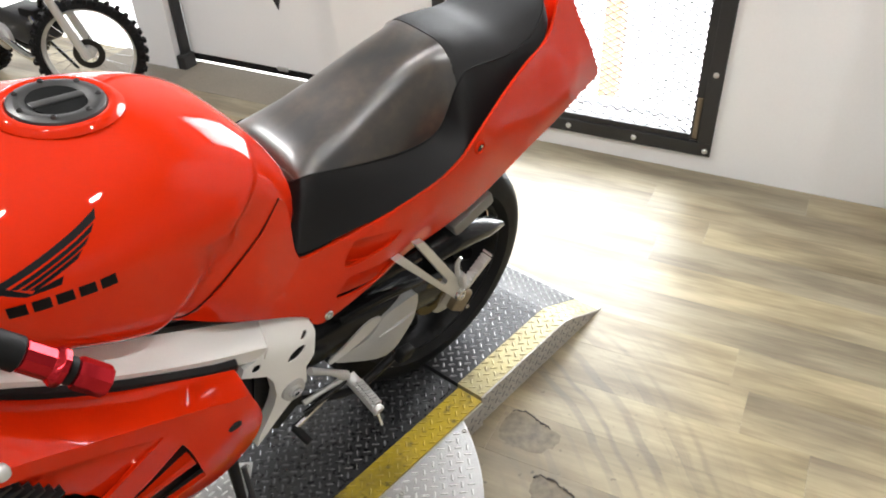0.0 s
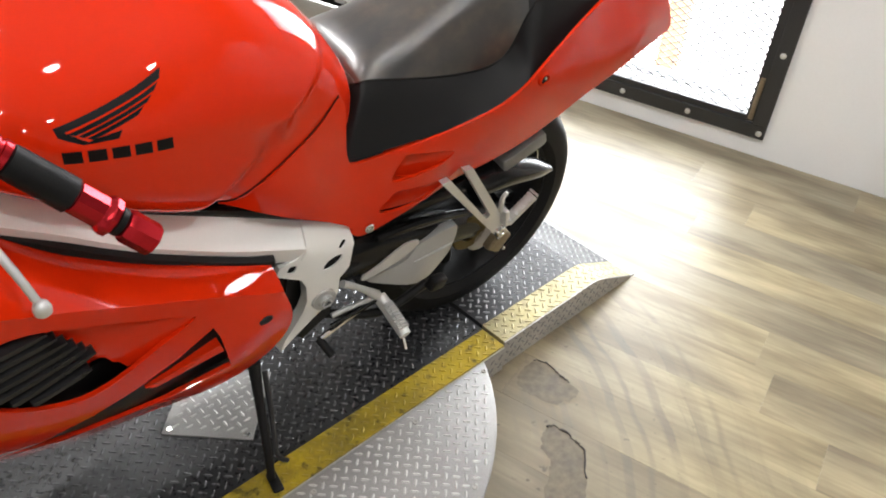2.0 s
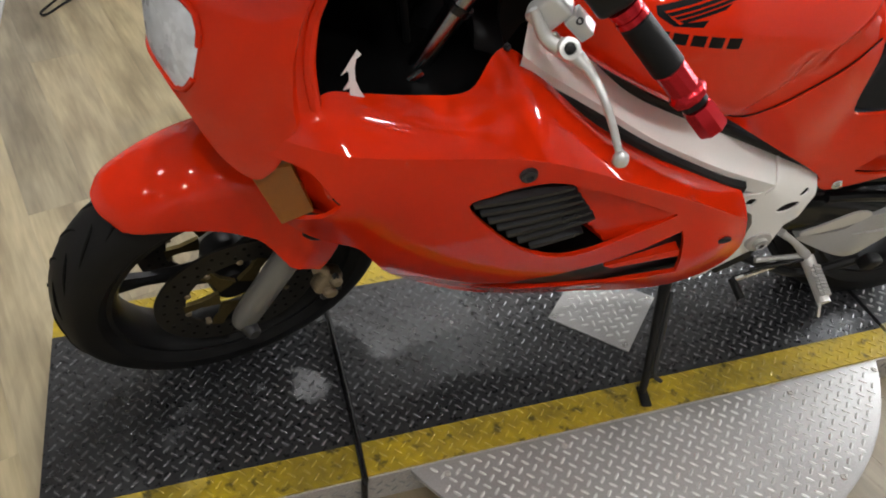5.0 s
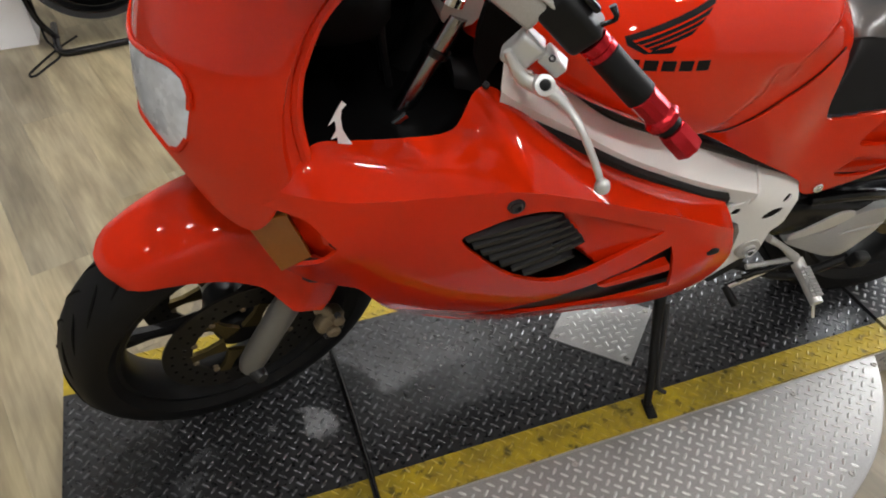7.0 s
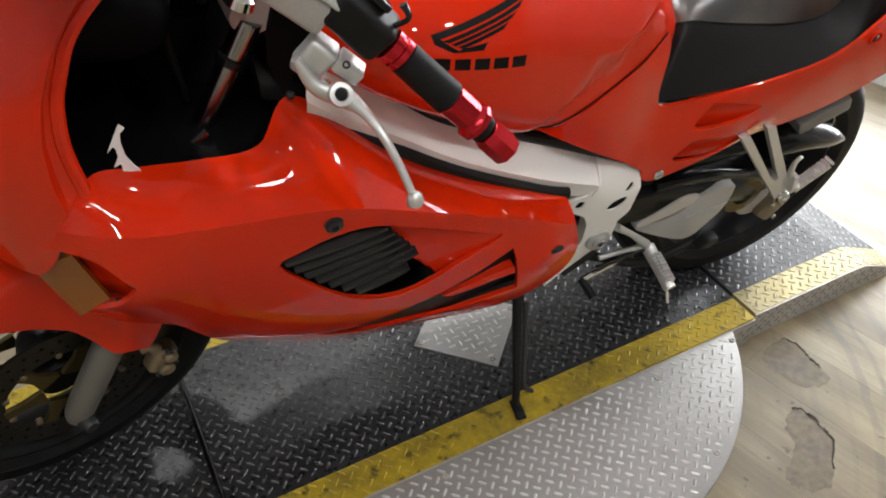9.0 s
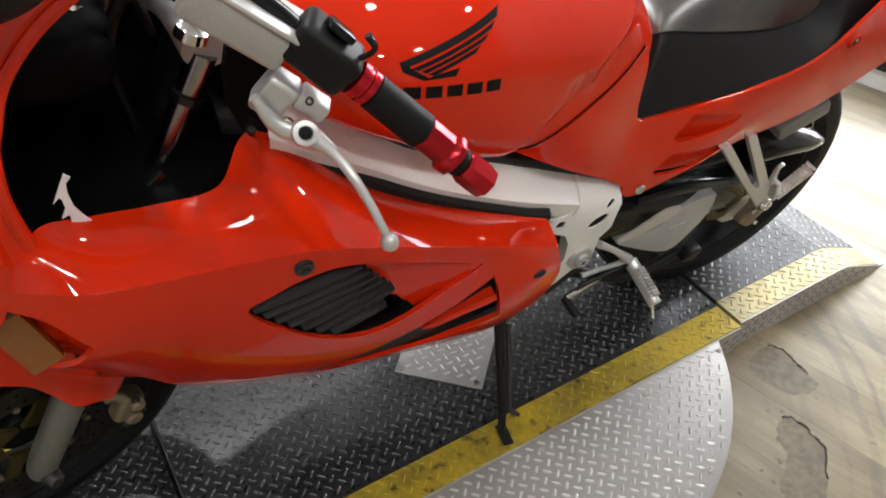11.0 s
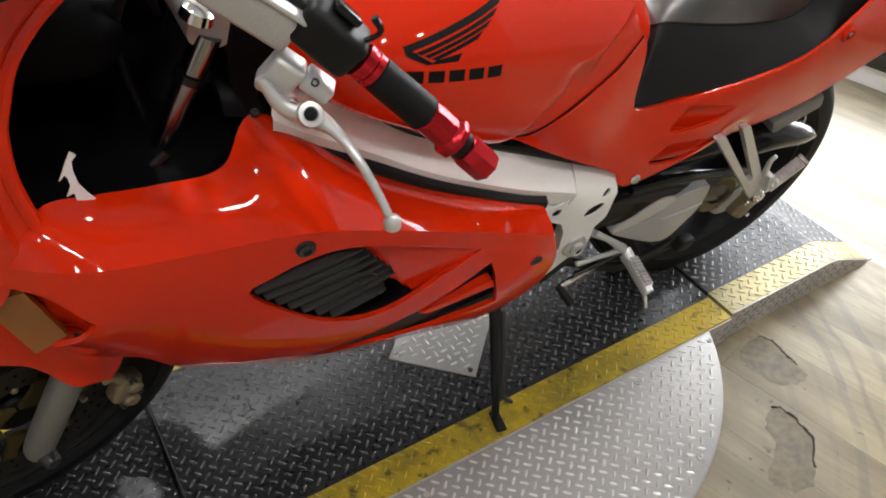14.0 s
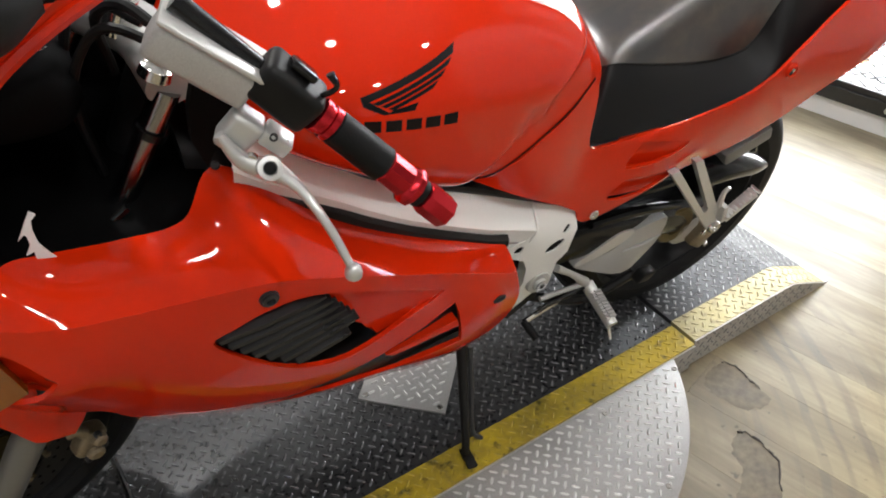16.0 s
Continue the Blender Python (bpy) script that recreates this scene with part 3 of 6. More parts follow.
def treads(bm, x0, x1, y0, y1, height, keep=None, pitch=0.0205, size=0.0098):
    """Raised lozenges in two crossing directions."""
    n = int(math.hypot(x1 - x0, y1 - y0) / pitch) + 2
    cx, cy, h2 = (x0 + x1) / 2, (y0 + y1) / 2, math.sqrt(0.5)
    for i in range(-n, n + 1):
        for j in range(-n, n + 1):
            x, y = cx + (i - j) * pitch * h2, cy + (i + j) * pitch * h2
            if not (x0 + 0.006 < x < x1 - 0.006 and y0 + 0.006 < y < y1 - 0.006) or (keep and not keep(x, y)):
                continue
            a = radians(45 if (i + j) % 2 else -45) + random.uniform(-0.03, 0.03)
            l, w, h = size, size * 0.30, 0.0016
            c, s = math.cos(a), math.sin(a)
            vs = []
            for u, v, k in ((-l, 0, 0), (-l * 0.55, -w, 0), (l * 0.55, -w, 0), (l, 0, 0), (l * 0.55, w, 0), (-l * 0.55, w, 0), (-l * 0.6, 0, h), (l * 0.6, 0, h)):
                px, py = x + c * u - s * v, y + s * u + c * v
                vs.append(bm.verts.new((px, py, height(px, py) + k)))
            for f in ((0, 1, 6), (1, 2, 7, 6), (2, 3, 7), (3, 4, 7), (4, 5, 6, 7), (5, 0, 6)):
                bm.faces.new([vs[k] for k in f])
    return bm


deck = thing("turntable_platform", "black diamond tread plate turntable deck with yellow edges", "platform")
flat = lambda x, y: PLATFORM
part("deck_plate", box(X0, X1 - 0.003, W0 + S, W1 - S, 0.012, PLATFORM), BLACK_TREAD, deck, smooth=False)
tagged(part("deck_treads", treads(bmesh.new(), X0, X1, W0 + S, W1 - S, flat), RUBBED_GLINT_TREAD, deck, smooth=False), kind="stuff")
for y0, y1 in ((W0, W0 + S), (W1 - S, W1)):
    st = part("edge_stripe", box(X0 + (0.06 if y0 < 0.2 else 0.0), X1 - 0.003, y0, y1, 0.012, PLATFORM - 0.0002), YELLOW_TREAD, deck, "yellow painted tread plate edge", smooth=False)
    tagged(part("stripe_treads", treads(bmesh.new(), X0 + 0.06, X1, y0, y1, flat), YELLOW_TREAD, st, smooth=False), kind="stuff")
    if y0 < 0.2:
        part("edge_end", box(X0, X0 + 0.06, y0, y1, 0.012, PLATFORM), BLACK_TREAD, deck, smooth=False)
for y0, y1 in ((W0 - 0.004, W0), (W1, W1 + 0.004)):
    part("side_plate", box(X0, X1 - 0.003, y0, y1, 0.004, PLATFORM - 0.004), SIDE_STEEL, deck, "bare steel side plate", smooth=False)
side_tr = treads(bmesh.new(), X0, X1, 0.012, PLATFORM - 0.012, lambda x, y: 0.0)
side_tr.transform(Matrix.Translation((0, W0 - 0.0045, 0)) @ pose(0, 0, 0, 90, 0, 0))
tagged(part("side_treads", side_tr, WORN_STEEL, deck, smooth=False), kind="stuff")
# centre cover plate
cov = thing("cover_plate", "square bare steel tread plate screwed to the deck", "plate")
CM = Matrix.Translation((-0.613, 0.280, PLATFORM + 0.0005)) @ pose(0, 0, 0, 0, 0, -45)
part("cover_sheet", box(-0.0955, 0.0955, -0.0955, 0.0955, 0, 0.0035, 0.0008, 1, m=CM), STEEL, cov)
cover_tr = treads(bmesh.new(), -0.088, 0.088, -0.088, 0.088, lambda x, y: 0.0034)
cover_tr.transform(CM)
tagged(part("cover_treads", cover_tr, TREAD_TOPS, cov, smooth=False), kind="stuff")
for a in (-1, 1):
    for b in (-1, 1):
        part("cover_screw", bolt0(CM @ Vector((0.082 * a, 0.082 * b, 0.0035)), 0.007), CHROME, cov)

# ramp behind the deck: level top plate, then a short slope to the floor
RX = 0.552
ramp = thing("loading_ramp", "worn diamond tread plate loading ramp with yellow edge", "ramp")


def ramp_z(x, y=0):
    return float(np.interp(x, (0, 0.345, 0.375, 0.40, RX), (PLATFORM + 0.001, PLATFORM + 0.003, PLATFORM + 0.0005, PLATFORM - 0.008, 0.007)))


def ramp_strip(y0, y1, drop=0.0):
    xs = [0.006, 0.18, 0.345, 0.375, 0.40, 0.48, RX]
    loops = [[(x, y0, 0.0), (x, y1, 0.0), (x, y1, ramp_z(x) - drop), (x, y0, ramp_z(x) - drop)] for x in xs]
    return rings(bmesh.new(), loops)


part("ramp_plate", ramp_strip(0.078, W1 - 0.078), WORN_TREAD, ramp, smooth=False)
tagged(part("ramp_treads", treads(bmesh.new(), 0.006, RX, 0.078, W1 - 0.078, lambda x, y: ramp_z(x)), WORN_STEEL, ramp, smooth=False), kind="stuff")
for y0, y1 in ((0.004, 0.078), (W1 - 0.078, W1)):
    sp = part("ramp_stripe", ramp_strip(y0, y1, 0.0002), YELLOW_PALE, ramp, "faded yellow tread plate edge", smooth=False)
    tagged(part("ramp_stripe_treads", treads(bmesh.new(), 0.006, RX, y0, y1, lambda x, y: ramp_z(x)), YELLOW_PALE, sp, smooth=False), kind="stuff")
part("ramp_side", ramp_strip(0.0, 0.004, 0.002), SIDE_STEEL, ramp, "bare steel ramp side", smooth=False)
rs = treads(bmesh.new(), 0.01, RX, 0.004, 0.085, lambda x, y: 0.0, keep=lambda x, y: y < ramp_z(x) - 0.012)
rs.transform(Matrix.Translation((0, -0.0005, 0)) @ pose(0, 0, 0, 90, 0, 0))
tagged(part("ramp_side_treads", rs, WORN_STEEL, ramp, smooth=False), kind="stuff")
part("ramp_toe", box(RX, RX + 0.016, 0.0, W1, 0.0, 0.004, 0.001, 1), STEEL, ramp, smooth=False)

# round plate under the deck
turn = thing("turntable_disc", "round bare steel diamond plate under the platform", "turntable")
part("disc_plate", lathe([(0, 0.066), (0.600, 0.066), (0.607, 0.068), (0.607, 0.078), (0.602, 0.0805), (0, 0.0805)], 128, pose(-0.61, 0.278, 0)), STEEL, turn, "round steel tread plate")
part("disc_base", lathe([(0, 0.0), (0.47, 0.0), (0.47, 0.066), (0, 0.066)], 64, pose(-0.61, 0.278, 0)), DARK_STEEL, turn, "dark steel bearing ring")
inr = lambda x, y: math.hypot(x + 0.61, y - 0.278) < 0.592
tagged(part("disc_treads", treads(bmesh.new(), -1.22, 0.0, -0.33, -0.004, lambda x, y: 0.0805, inr), TREAD_TOPS, turn, smooth=False), kind="stuff")
for x, y in ((-0.338, -0.239), (-0.32, -0.037), (-0.84, -0.036), (-0.59, -0.036), (-0.098, -0.030), (-1.08, -0.036), (-0.62, -0.305), (-0.88, -0.24)):
    part("disc_bolt", bolt0(Vector((x, y, 0.0805)), 0.0065), SIDE_STEEL, turn, "countersunk steel bolt")

# black bar lying across the deck
strap = thing("black_bar", "glossy black bar lying across the deck", "bar")
part("bar_rod", tube([(-1.228, 0.52, PLATFORM + 0.007), (-1.228, 0.42, PLATFORM + 0.007), (-1.228, 0.2, PLATFORM + 0.007), (-1.233, 0.0, PLATFORM + 0.007), (-1.235, -0.014, PLATFORM + 0.002), (-1.236, -0.018, PLATFORM - 0.03), (-1.236, -0.018, 0.004)], 0.0065, 10, 4), BLACK_GLOSS, strap)


# ---- red motorcycle ----
BIKE = Matrix.Translation((0, 0.2544, PLATFORM)) @ pose(0, 0, 0, 0, 0, -5) @ pose(0, 0, 0, 7.5, 0, 0)
bike = thing("motorcycle", "red fully faired sport motorcycle leaning on its side stand", "motorcycle", BIKE)


def bar(a, b, r, seg=12, bm=None):
    return tube([a, b], r, seg, 0, bm)


def bolt(p, axis, r=0.008, h=0.005, bm=None):
    """A socket head: rounded disc with a sunk six-sided hole."""
    q = Vector(axis).to_track_quat("Z", "Y").to_matrix().to_4x4()
    return lathe([(0.0, h * 0.4), (r * 0.45, h * 0.4), (r * 0.5, h), (r * 0.85, h), (r, h * 0.6), (r, -0.002), (0, -0.002)], 14, Matrix.Translation(p) @ q, bm)


# fuel tank: x, top, middle, bottom, half width, roundness above and below
TANK = [(-1.0, 0.92, 0.895, 0.865, 0.09, 2.0, 3), (-0.94, 0.962, 0.90, 0.848, 0.180, 2.2, 3.2), (-0.86, 0.99, 0.90, 0.803, 0.226, 2.3, 3.6), (-0.75, 1.002, 0.885, 0.738, 0.234, 2.3, 4),
        (-0.65, 1.0, 0.86, 0.690, 0.220, 2.2, 4.4), (-0.55, 0.982, 0.84, 0.660, 0.202, 2.2, 4.6), (-0.47, 0.945, 0.82, 0.67, 0.184, 2.3, 4), (-0.42, 0.895, 0.80, 0.68, 0.162, 2.4, 3.4), (-0.385, 0.845, 0.775, 0.69, 0.132, 2.6, 3), (-0.362, 0.79, 0.755, 0.70, 0.09, 2.6, 2.6)]
tank_bm = hull(TANK, 144, 16)
# knee hollows at the rear of both flanks
for v in tank_bm.verts:
    x, y, z = v.co
    d = (x + 0.57) * 0.60 - (z - 0.805) * 0.80
    k = min(1, max(0, (d + 0.014) / 0.024))
    k = k * k * (3 - 2 * k) * (1 - 0.6 * min(1, max(0, (d - 0.020) / 0.07)))
    k *= min(1, max(0, (abs(y) - 0.03) / 0.09)) * min(1, max(0, (0.945 - z) / 0.13))
    v.co.y -= math.copysign(0.022 * k, y)
from mathutils.bvhtree import BVHTree
TANK_BVH = BVHTree.FromBMesh(tank_bm)
tank = part("fuel_tank", tank_bm, RED, bike, "glossy red fuel tank", sharp=60)


def on_tank(x, z, lift=0.0006):
    hit = TANK_BVH.ray_cast(Vector((x, -0.6, z)), Vector((0, 1, 0)))
    return hit[0] + hit[1] * lift


def decal(name, poly, parent, mat, label=""):
    """A thin painted mark laid on the tank's left flank; poly in (x, z)."""
    from mathutils.geometry import delaunay_2d_cdt
    p = []
    for (x0, z0), (x1, z1) in zip(poly, poly[1:] + poly[:1]):
        n = max(1, int(math.hypot(x1 - x0, z1 - z0) / 0.008))
        p += [(x0 + (x1 - x0) * k / n, z0 + (z1 - z0) * k / n) for k in range(n)]
    v, e, f, *_ = delaunay_2d_cdt([Vector(q) for q in p], [], [list(range(len(p)))], 1, 1e-6)
    bm = bmesh.new()
    vs = [bm.verts.new(on_tank(q[0], q[1])) for q in v]
    for t in f:
        bm.faces.new([vs[i] for i in t])
    bmesh.ops.recalc_face_normals(bm, faces=bm.faces[:])
    for fc in bm.faces:
        if fc.normal.y > 0:
            fc.normal_flip()
    return part(name, bm, mat, parent, label)


# plain wing-shaped emblem of slanted bars with a row of blocks under it
EMB = [((-0.840, 0.938), (-0.702, 0.960), (-0.708, 0.953), (-0.830, 0.933)), ((-0.828, 0.931), (-0.712, 0.951), (-0.720, 0.946), (-0.820, 0.928)), ((-0.818, 0.927), (-0.724, 0.944), (-0.733, 0.939), (-0.812, 0.924)),
       ((-0.810, 0.923), (-0.738, 0.937), (-0.748, 0.931), (-0.803, 0.920)), ((-0.840, 0.938), (-0.830, 0.933), (-0.806, 0.917), (-0.815, 0.917), (-0.838, 0.929)), ((-0.813, 0.917), (-0.803, 0.9205), (-0.770, 0.922), (-0.776, 0.914))]
for k, q in enumerate(EMB):
    decal("emblem_bar", list(q), tank, EMBLEM, "black emblem bar on red paint")
for k in range(5):
    x = -0.840 + k * 0.0262
    z = 0.914 - k * 0.0042
    decal("emblem_block", [(x, z - 0.015), (x + 0.0205, z - 0.0185), (x + 0.021, z - 0.003), (x + 0.0005, z)], tank, EMBLEM, "black emblem block on red paint")

# filler cap
hit = TANK_BVH.ray_cast(Vector((-0.655, 0.0, 1.3)), Vector((0, 0, -1)))
CAP = Matrix.Translation(hit[0]) @ hit[1].to_track_quat("Z", "X").to_matrix().to_4x4()
part("cap_lip", lathe([(0.060, -0.004), (0.0635, 0.0025), (0.067, 0.0042), (0.072, 0.0040), (0.078, 0.0015), (0.084, -0.004)], 64, CAP), RED, tank, "raised red lip round the filler cap", sharp=60)
cap = part("filler_cap", lathe([(0, 0.004), (0.038, 0.004), (0.044, 0.008), (0.055, 0.008), (0.061, 0.005), (0.063, 0.001), (0.063, -0.012), (0, -0.012)], 48, CAP), CAP_GREY, tank, "grey aluminium filler cap ring")
for s in (-1, 1):
    own = lathe([(0, 0.0055), (0.034, 0.0055), (0.036, 0.003)], 40, None)
    for v in own.verts:
        v.co.y = v.co.y if v.co.y * s > 0 else 0
        v.co.y += s * 0.007
    own.transform(CAP @ pose(0, 0, 0, 0, 0, 8))
    part("cap_recess", own, BLACK_GROOVE, cap, "black finger recess in the cap")
part("cap_flap", box(-0.036, 0.036, -0.007, 0.007, 0.003, 0.008, 0.002, m=CAP @ pose(0, 0, 0, 0, 0, 8)), CAP_GREY, cap)
for k in range(7):
    a = 2 * math.pi * k / 7 + 0.3
    part("cap_bolt", bolt(CAP @ Vector((0.052 * math.cos(a), 0.052 * math.sin(a), 0.008)), CAP.to_3x3() @ Vector((0, 0, 1)), 0.004, 0.003), CAP_GREY, cap)

# seat: x, top height, top half width, skirt bottom height and half width
SEAT = [(-0.370, 0.768, 0.055, 0.72, 0.10), (-0.357, 0.790, 0.092, 0.698, 0.142), (-0.335, 0.798, 0.104, 0.692, 0.154), (-0.25, 0.783, 0.114, 0.700, 0.168), (-0.14, 0.765, 0.117, 0.712, 0.182), (-0.065, 0.767, 0.116, 0.726, 0.187),
        (-0.032, 0.793, 0.114, 0.742, 0.182), (-0.013, 0.834, 0.112, 0.756, 0.172), (0.003, 0.860, 0.111, 0.766, 0.166), (0.03, 0.876, 0.111, 0.782, 0.160), (0.13, 0.872, 0.114, 0.818, 0.146), (0.19, 0.886, 0.110, 0.858, 0.134), (0.235, 0.914, 0.098, 0.892, 0.118), (0.268, 0.934, 0.070, 0.912, 0.085), (0.288, 0.936, 0.035, 0.920, 0.05)]
RIDGE = curve([(-0.37, 0.772), (-0.335, 0.812), (-0.25, 0.840), (-0.15, 0.877), (-0.08, 0.900), (-0.002, 0.916), (0.08, 0.914), (0.15, 0.909), (0.25, 0.932), (0.29, 0.940)], 6)


def crown(x, zt):
    """Height of the seat's middle over its edge."""
    return float(np.interp(x, [q[0] for q in RIDGE], [q[1] for q in RIDGE])) - zt


def seat_lean(x):
    """How far the skirt reaches forward of the seat's upper edge at its nose."""
    return 0.048 * min(1, max(0, (-0.15 - x) / 0.19))


st = curve(SEAT, 8)
top_rows, skirt_rows = [], {1: [], -1: []}
for x, zt, wt, zb, wb in st:
    top_rows.append([(x, wt * u, zt + crown(x, zt) * (1 - abs(u) ** (4.2 if x < -0.002 else 3.4)) - 0.005 * abs(u) ** 10) for u in np.linspace(-1, 1, 29)])
    for s in (1, -1):
        skirt_rows[s].append([(x - seat_lean(x) * u, s * (wt + (wb - wt) * u ** 0.8), zt - 0.005 + (zb - zt) * u) for u in np.linspace(0, 1, 10)] + [(x - seat_lean(x), s * (wb - 0.02), zb - 0.006)])
step = max(i for i, q in enumerate(st) if q[0] < -0.002)
seat = part("seat", rings(bmesh.new(), top_rows[: step + 1], False, False), WORN_VINYL, bike, "black vinyl rider seat, rubbed shiny")
part("pillion_pad", rings(bmesh.new(), top_rows[step:], False, False), SEAT_VINYL, seat, "black vinyl passenger pad")
for s in (1, -1):
    part("seat_skirt", rings(bmesh.new(), skirt_rows[s], False, False), BLACK_PLASTIC, seat, "matt black seat side panel")
    part("seat_piping", tube([(x, s * (wt + 0.0005), zt - 0.0035) for x, zt, wt, zb, wb in st[::4]], 0.0017, 6, 2), BLACK_PLASTIC, seat)
part("seat_seam", tube([tuple(q) for q in top_rows[step][1:-1:3]], 0.0013, 6, 2), BLACK_PLASTIC, seat, "raised seam before the passenger pad")
part("seat_nose_lip", tube([tuple(q) for q in top_rows[8][:13]], 0.0022, 6, 1), WORN_VINYL, seat)

# side cover running into the tail
SIDE_Y = [(x, z, on_tank(x, z).y - 0.003) for x, z in ((-0.634, 0.70), (-0.585, 0.731), (-0.53, 0.763), (-0.47, 0.797), (-0.43, 0.822))] + [(-0.40, 0.68, -0.158), (-0.36, 0.525, -0.168), (-0.25, 0.60, -0.180), (-0.013, 0.755, -0.188), (-0.1, 0.69, -0.186), (-0.135, 0.55, -0.155), (0.14, 0.60, -0.15),
          (0.2, 0.86, -0.14), (0.3, 0.76, -0.155), (0.31, 0.66, -0.135), (0.47, 0.70, -0.105), (0.43, 0.80, -0.11), (0.35, 0.87, -0.105), (-0.5, 0.66, -0.186)]
side_field = spline_field(SIDE_Y, 1e-4)
SIDE = [(-0.634, 0.70), (-0.59, 0.729), (-0.54, 0.757), (-0.485, 0.787), (-0.447, 0.812), (-0.430, 0.822), (-0.418, 0.80), (-0.415, 0.74), (-0.408, 0.70), (-0.388, 0.678), (-0.30, 0.686), (-0.132, 0.716), (-0.062, 0.746), (-0.022, 0.778), (0.03, 0.812),
        (0.08, 0.836), (0.14, 0.857), (0.20, 0.870), (0.24, 0.888), (0.262, 0.915), (0.285, 0.945), (0.31, 0.944), (0.336, 0.922), (0.365, 0.872), (0.397, 0.817), (0.43, 0.767), (0.468, 0.722), (0.472, 0.702), (0.455, 0.700), (0.35, 0.693), (0.26, 0.672), (0.17, 0.648), (0.095, 0.617), (0.0, 0.580), (-0.10, 0.560), (-0.172, 0.560), (-0.261, 0.540),
        (-0.329, 0.52), (-0.373, 0.514), (-0.395, 0.53), (-0.408, 0.556), (-0.535, 0.645), (-0.61, 0.688)]
RIGHT = [(x, min(z, 0.70 + 0.12 * max(0, x))) for x, z in SIDE]


SCOOP1 = [(-0.318, 0.622), (-0.300, 0.664), (-0.285, 0.671), (-0.198, 0.654), (-0.212, 0.634), (-0.25, 0.626)]
SCOOP2 = [(-0.338, 0.556), (-0.322, 0.585), (-0.300, 0.598), (-0.190, 0.584), (-0.203, 0.566), (-0.271, 0.548)]
for side in (1, -1):
    cover = part("side_cover", sheet([tuple(q) for q in curve(SIDE, 3, True)] if side == 1 else RIGHT, side_field, (curve(SCOOP1, 4, True), curve(SCOOP2, 4, True)) if side == 1 else (), 0.016, 0.006, side), RED, bike, "glossy red side cover and tail panel", sharp=55)
    if side == 1:
        for q, x0, x1 in ((SCOOP1, -0.31, -0.2), (SCOOP2, -0.335, -0.19)):
            grown = [(x + (x - (x0 + x1) / 2) * 0.24, z + (0.014 if 0 < i < 4 else -0.012)) for i, (x, z) in enumerate(q)]
            part("scoop", sheet(curve(grown, 4, True), lambda x, z, x0=x0, x1=x1: side_field(x, z) + 0.0015 + 0.026 * np.clip((x1 - x) / (x1 - x0), 0, 1) ** 0.9, (), 0.008, 0.003), RED, cover, "recessed red air scoop")
        TAIL_BOSS = Matrix.Translation((-0.011, float(side_field(-0.011, 0.756)[0]) - 0.001, 0.756)) @ pose(0, 0, 0, 90, 0, 0)
        part("tail_bung", lathe([(0.0085, 0.001), (0.0095, 0.005), (0.0125, 0.0045), (0.0145, -0.004)], 24, TAIL_BOSS), RED, cover, "red recessed screw boss")
        # black disc imitates the shaded bottom of the recess
        part("boss_well", lathe([(0, 0.0018), (0.009, 0.0015), (0.0092, -0.003)], 20, TAIL_BOSS), BLACK_GROOVE, cover, "black disc for the shade in the screw well")
        part("boss_screw", lathe([(0, 0.0035), (0.003, 0.0035), (0.004, 0.0022)], 14, TAIL_BOSS @ Matrix.Translation((0.002, 0.002, 0))), CHROME, cover)
        part("boss_screw", lathe([(0, 0.0035), (0.0055, 0.0030), (0.006, 0.0)], 14, Matrix.Translation((-0.011, float(side_field(-0.011, 0.756)[0]) - 0.001, 0.756)) @ pose(0, 0, 0, 90, 0, 0)), BLACK_PLASTIC, cover, "dark screw head")
        part("cover_screw", bolt((-0.359, float(side_field(-0.359, 0.53)[0]) - 0.001, 0.53), (0, -1, 0), 0.010, 0.005), CHROME, cover)
SEAM = [tuple(q) for q in curve(SIDE[:6], 5)]
# thin black tube draws the seam's shadow line
part("cover_seam", tube([(x, on_tank(x, z + 0.002).y - 0.0010, z + 0.002) for x, z in SEAM], 0.0012, 6, 1), BLACK_GROOVE, tank, "black line for the shadow in the tank seam")
TAIL = [(0.0, 0.74, 0.70, 0.64, 0.08, 2.6, 2.2), (0.12, 0.80, 0.74, 0.64, 0.10, 2.8, 2.2), (0.22, 0.86, 0.78, 0.655, 0.098, 3.4, 2.4), (0.285, 0.93, 0.80, 0.67, 0.094, 4, 2.4), (0.33, 0.92, 0.80, 0.68, 0.092, 4, 2.4), (0.40, 0.812, 0.75, 0.688, 0.090, 3.6, 2.6), (0.466, 0.724, 0.712, 0.698, 0.086, 3.2, 2.4)]
part("tail_cowl", hull(TAIL, 48, 8), RED, bike, "glossy red tail cowl")

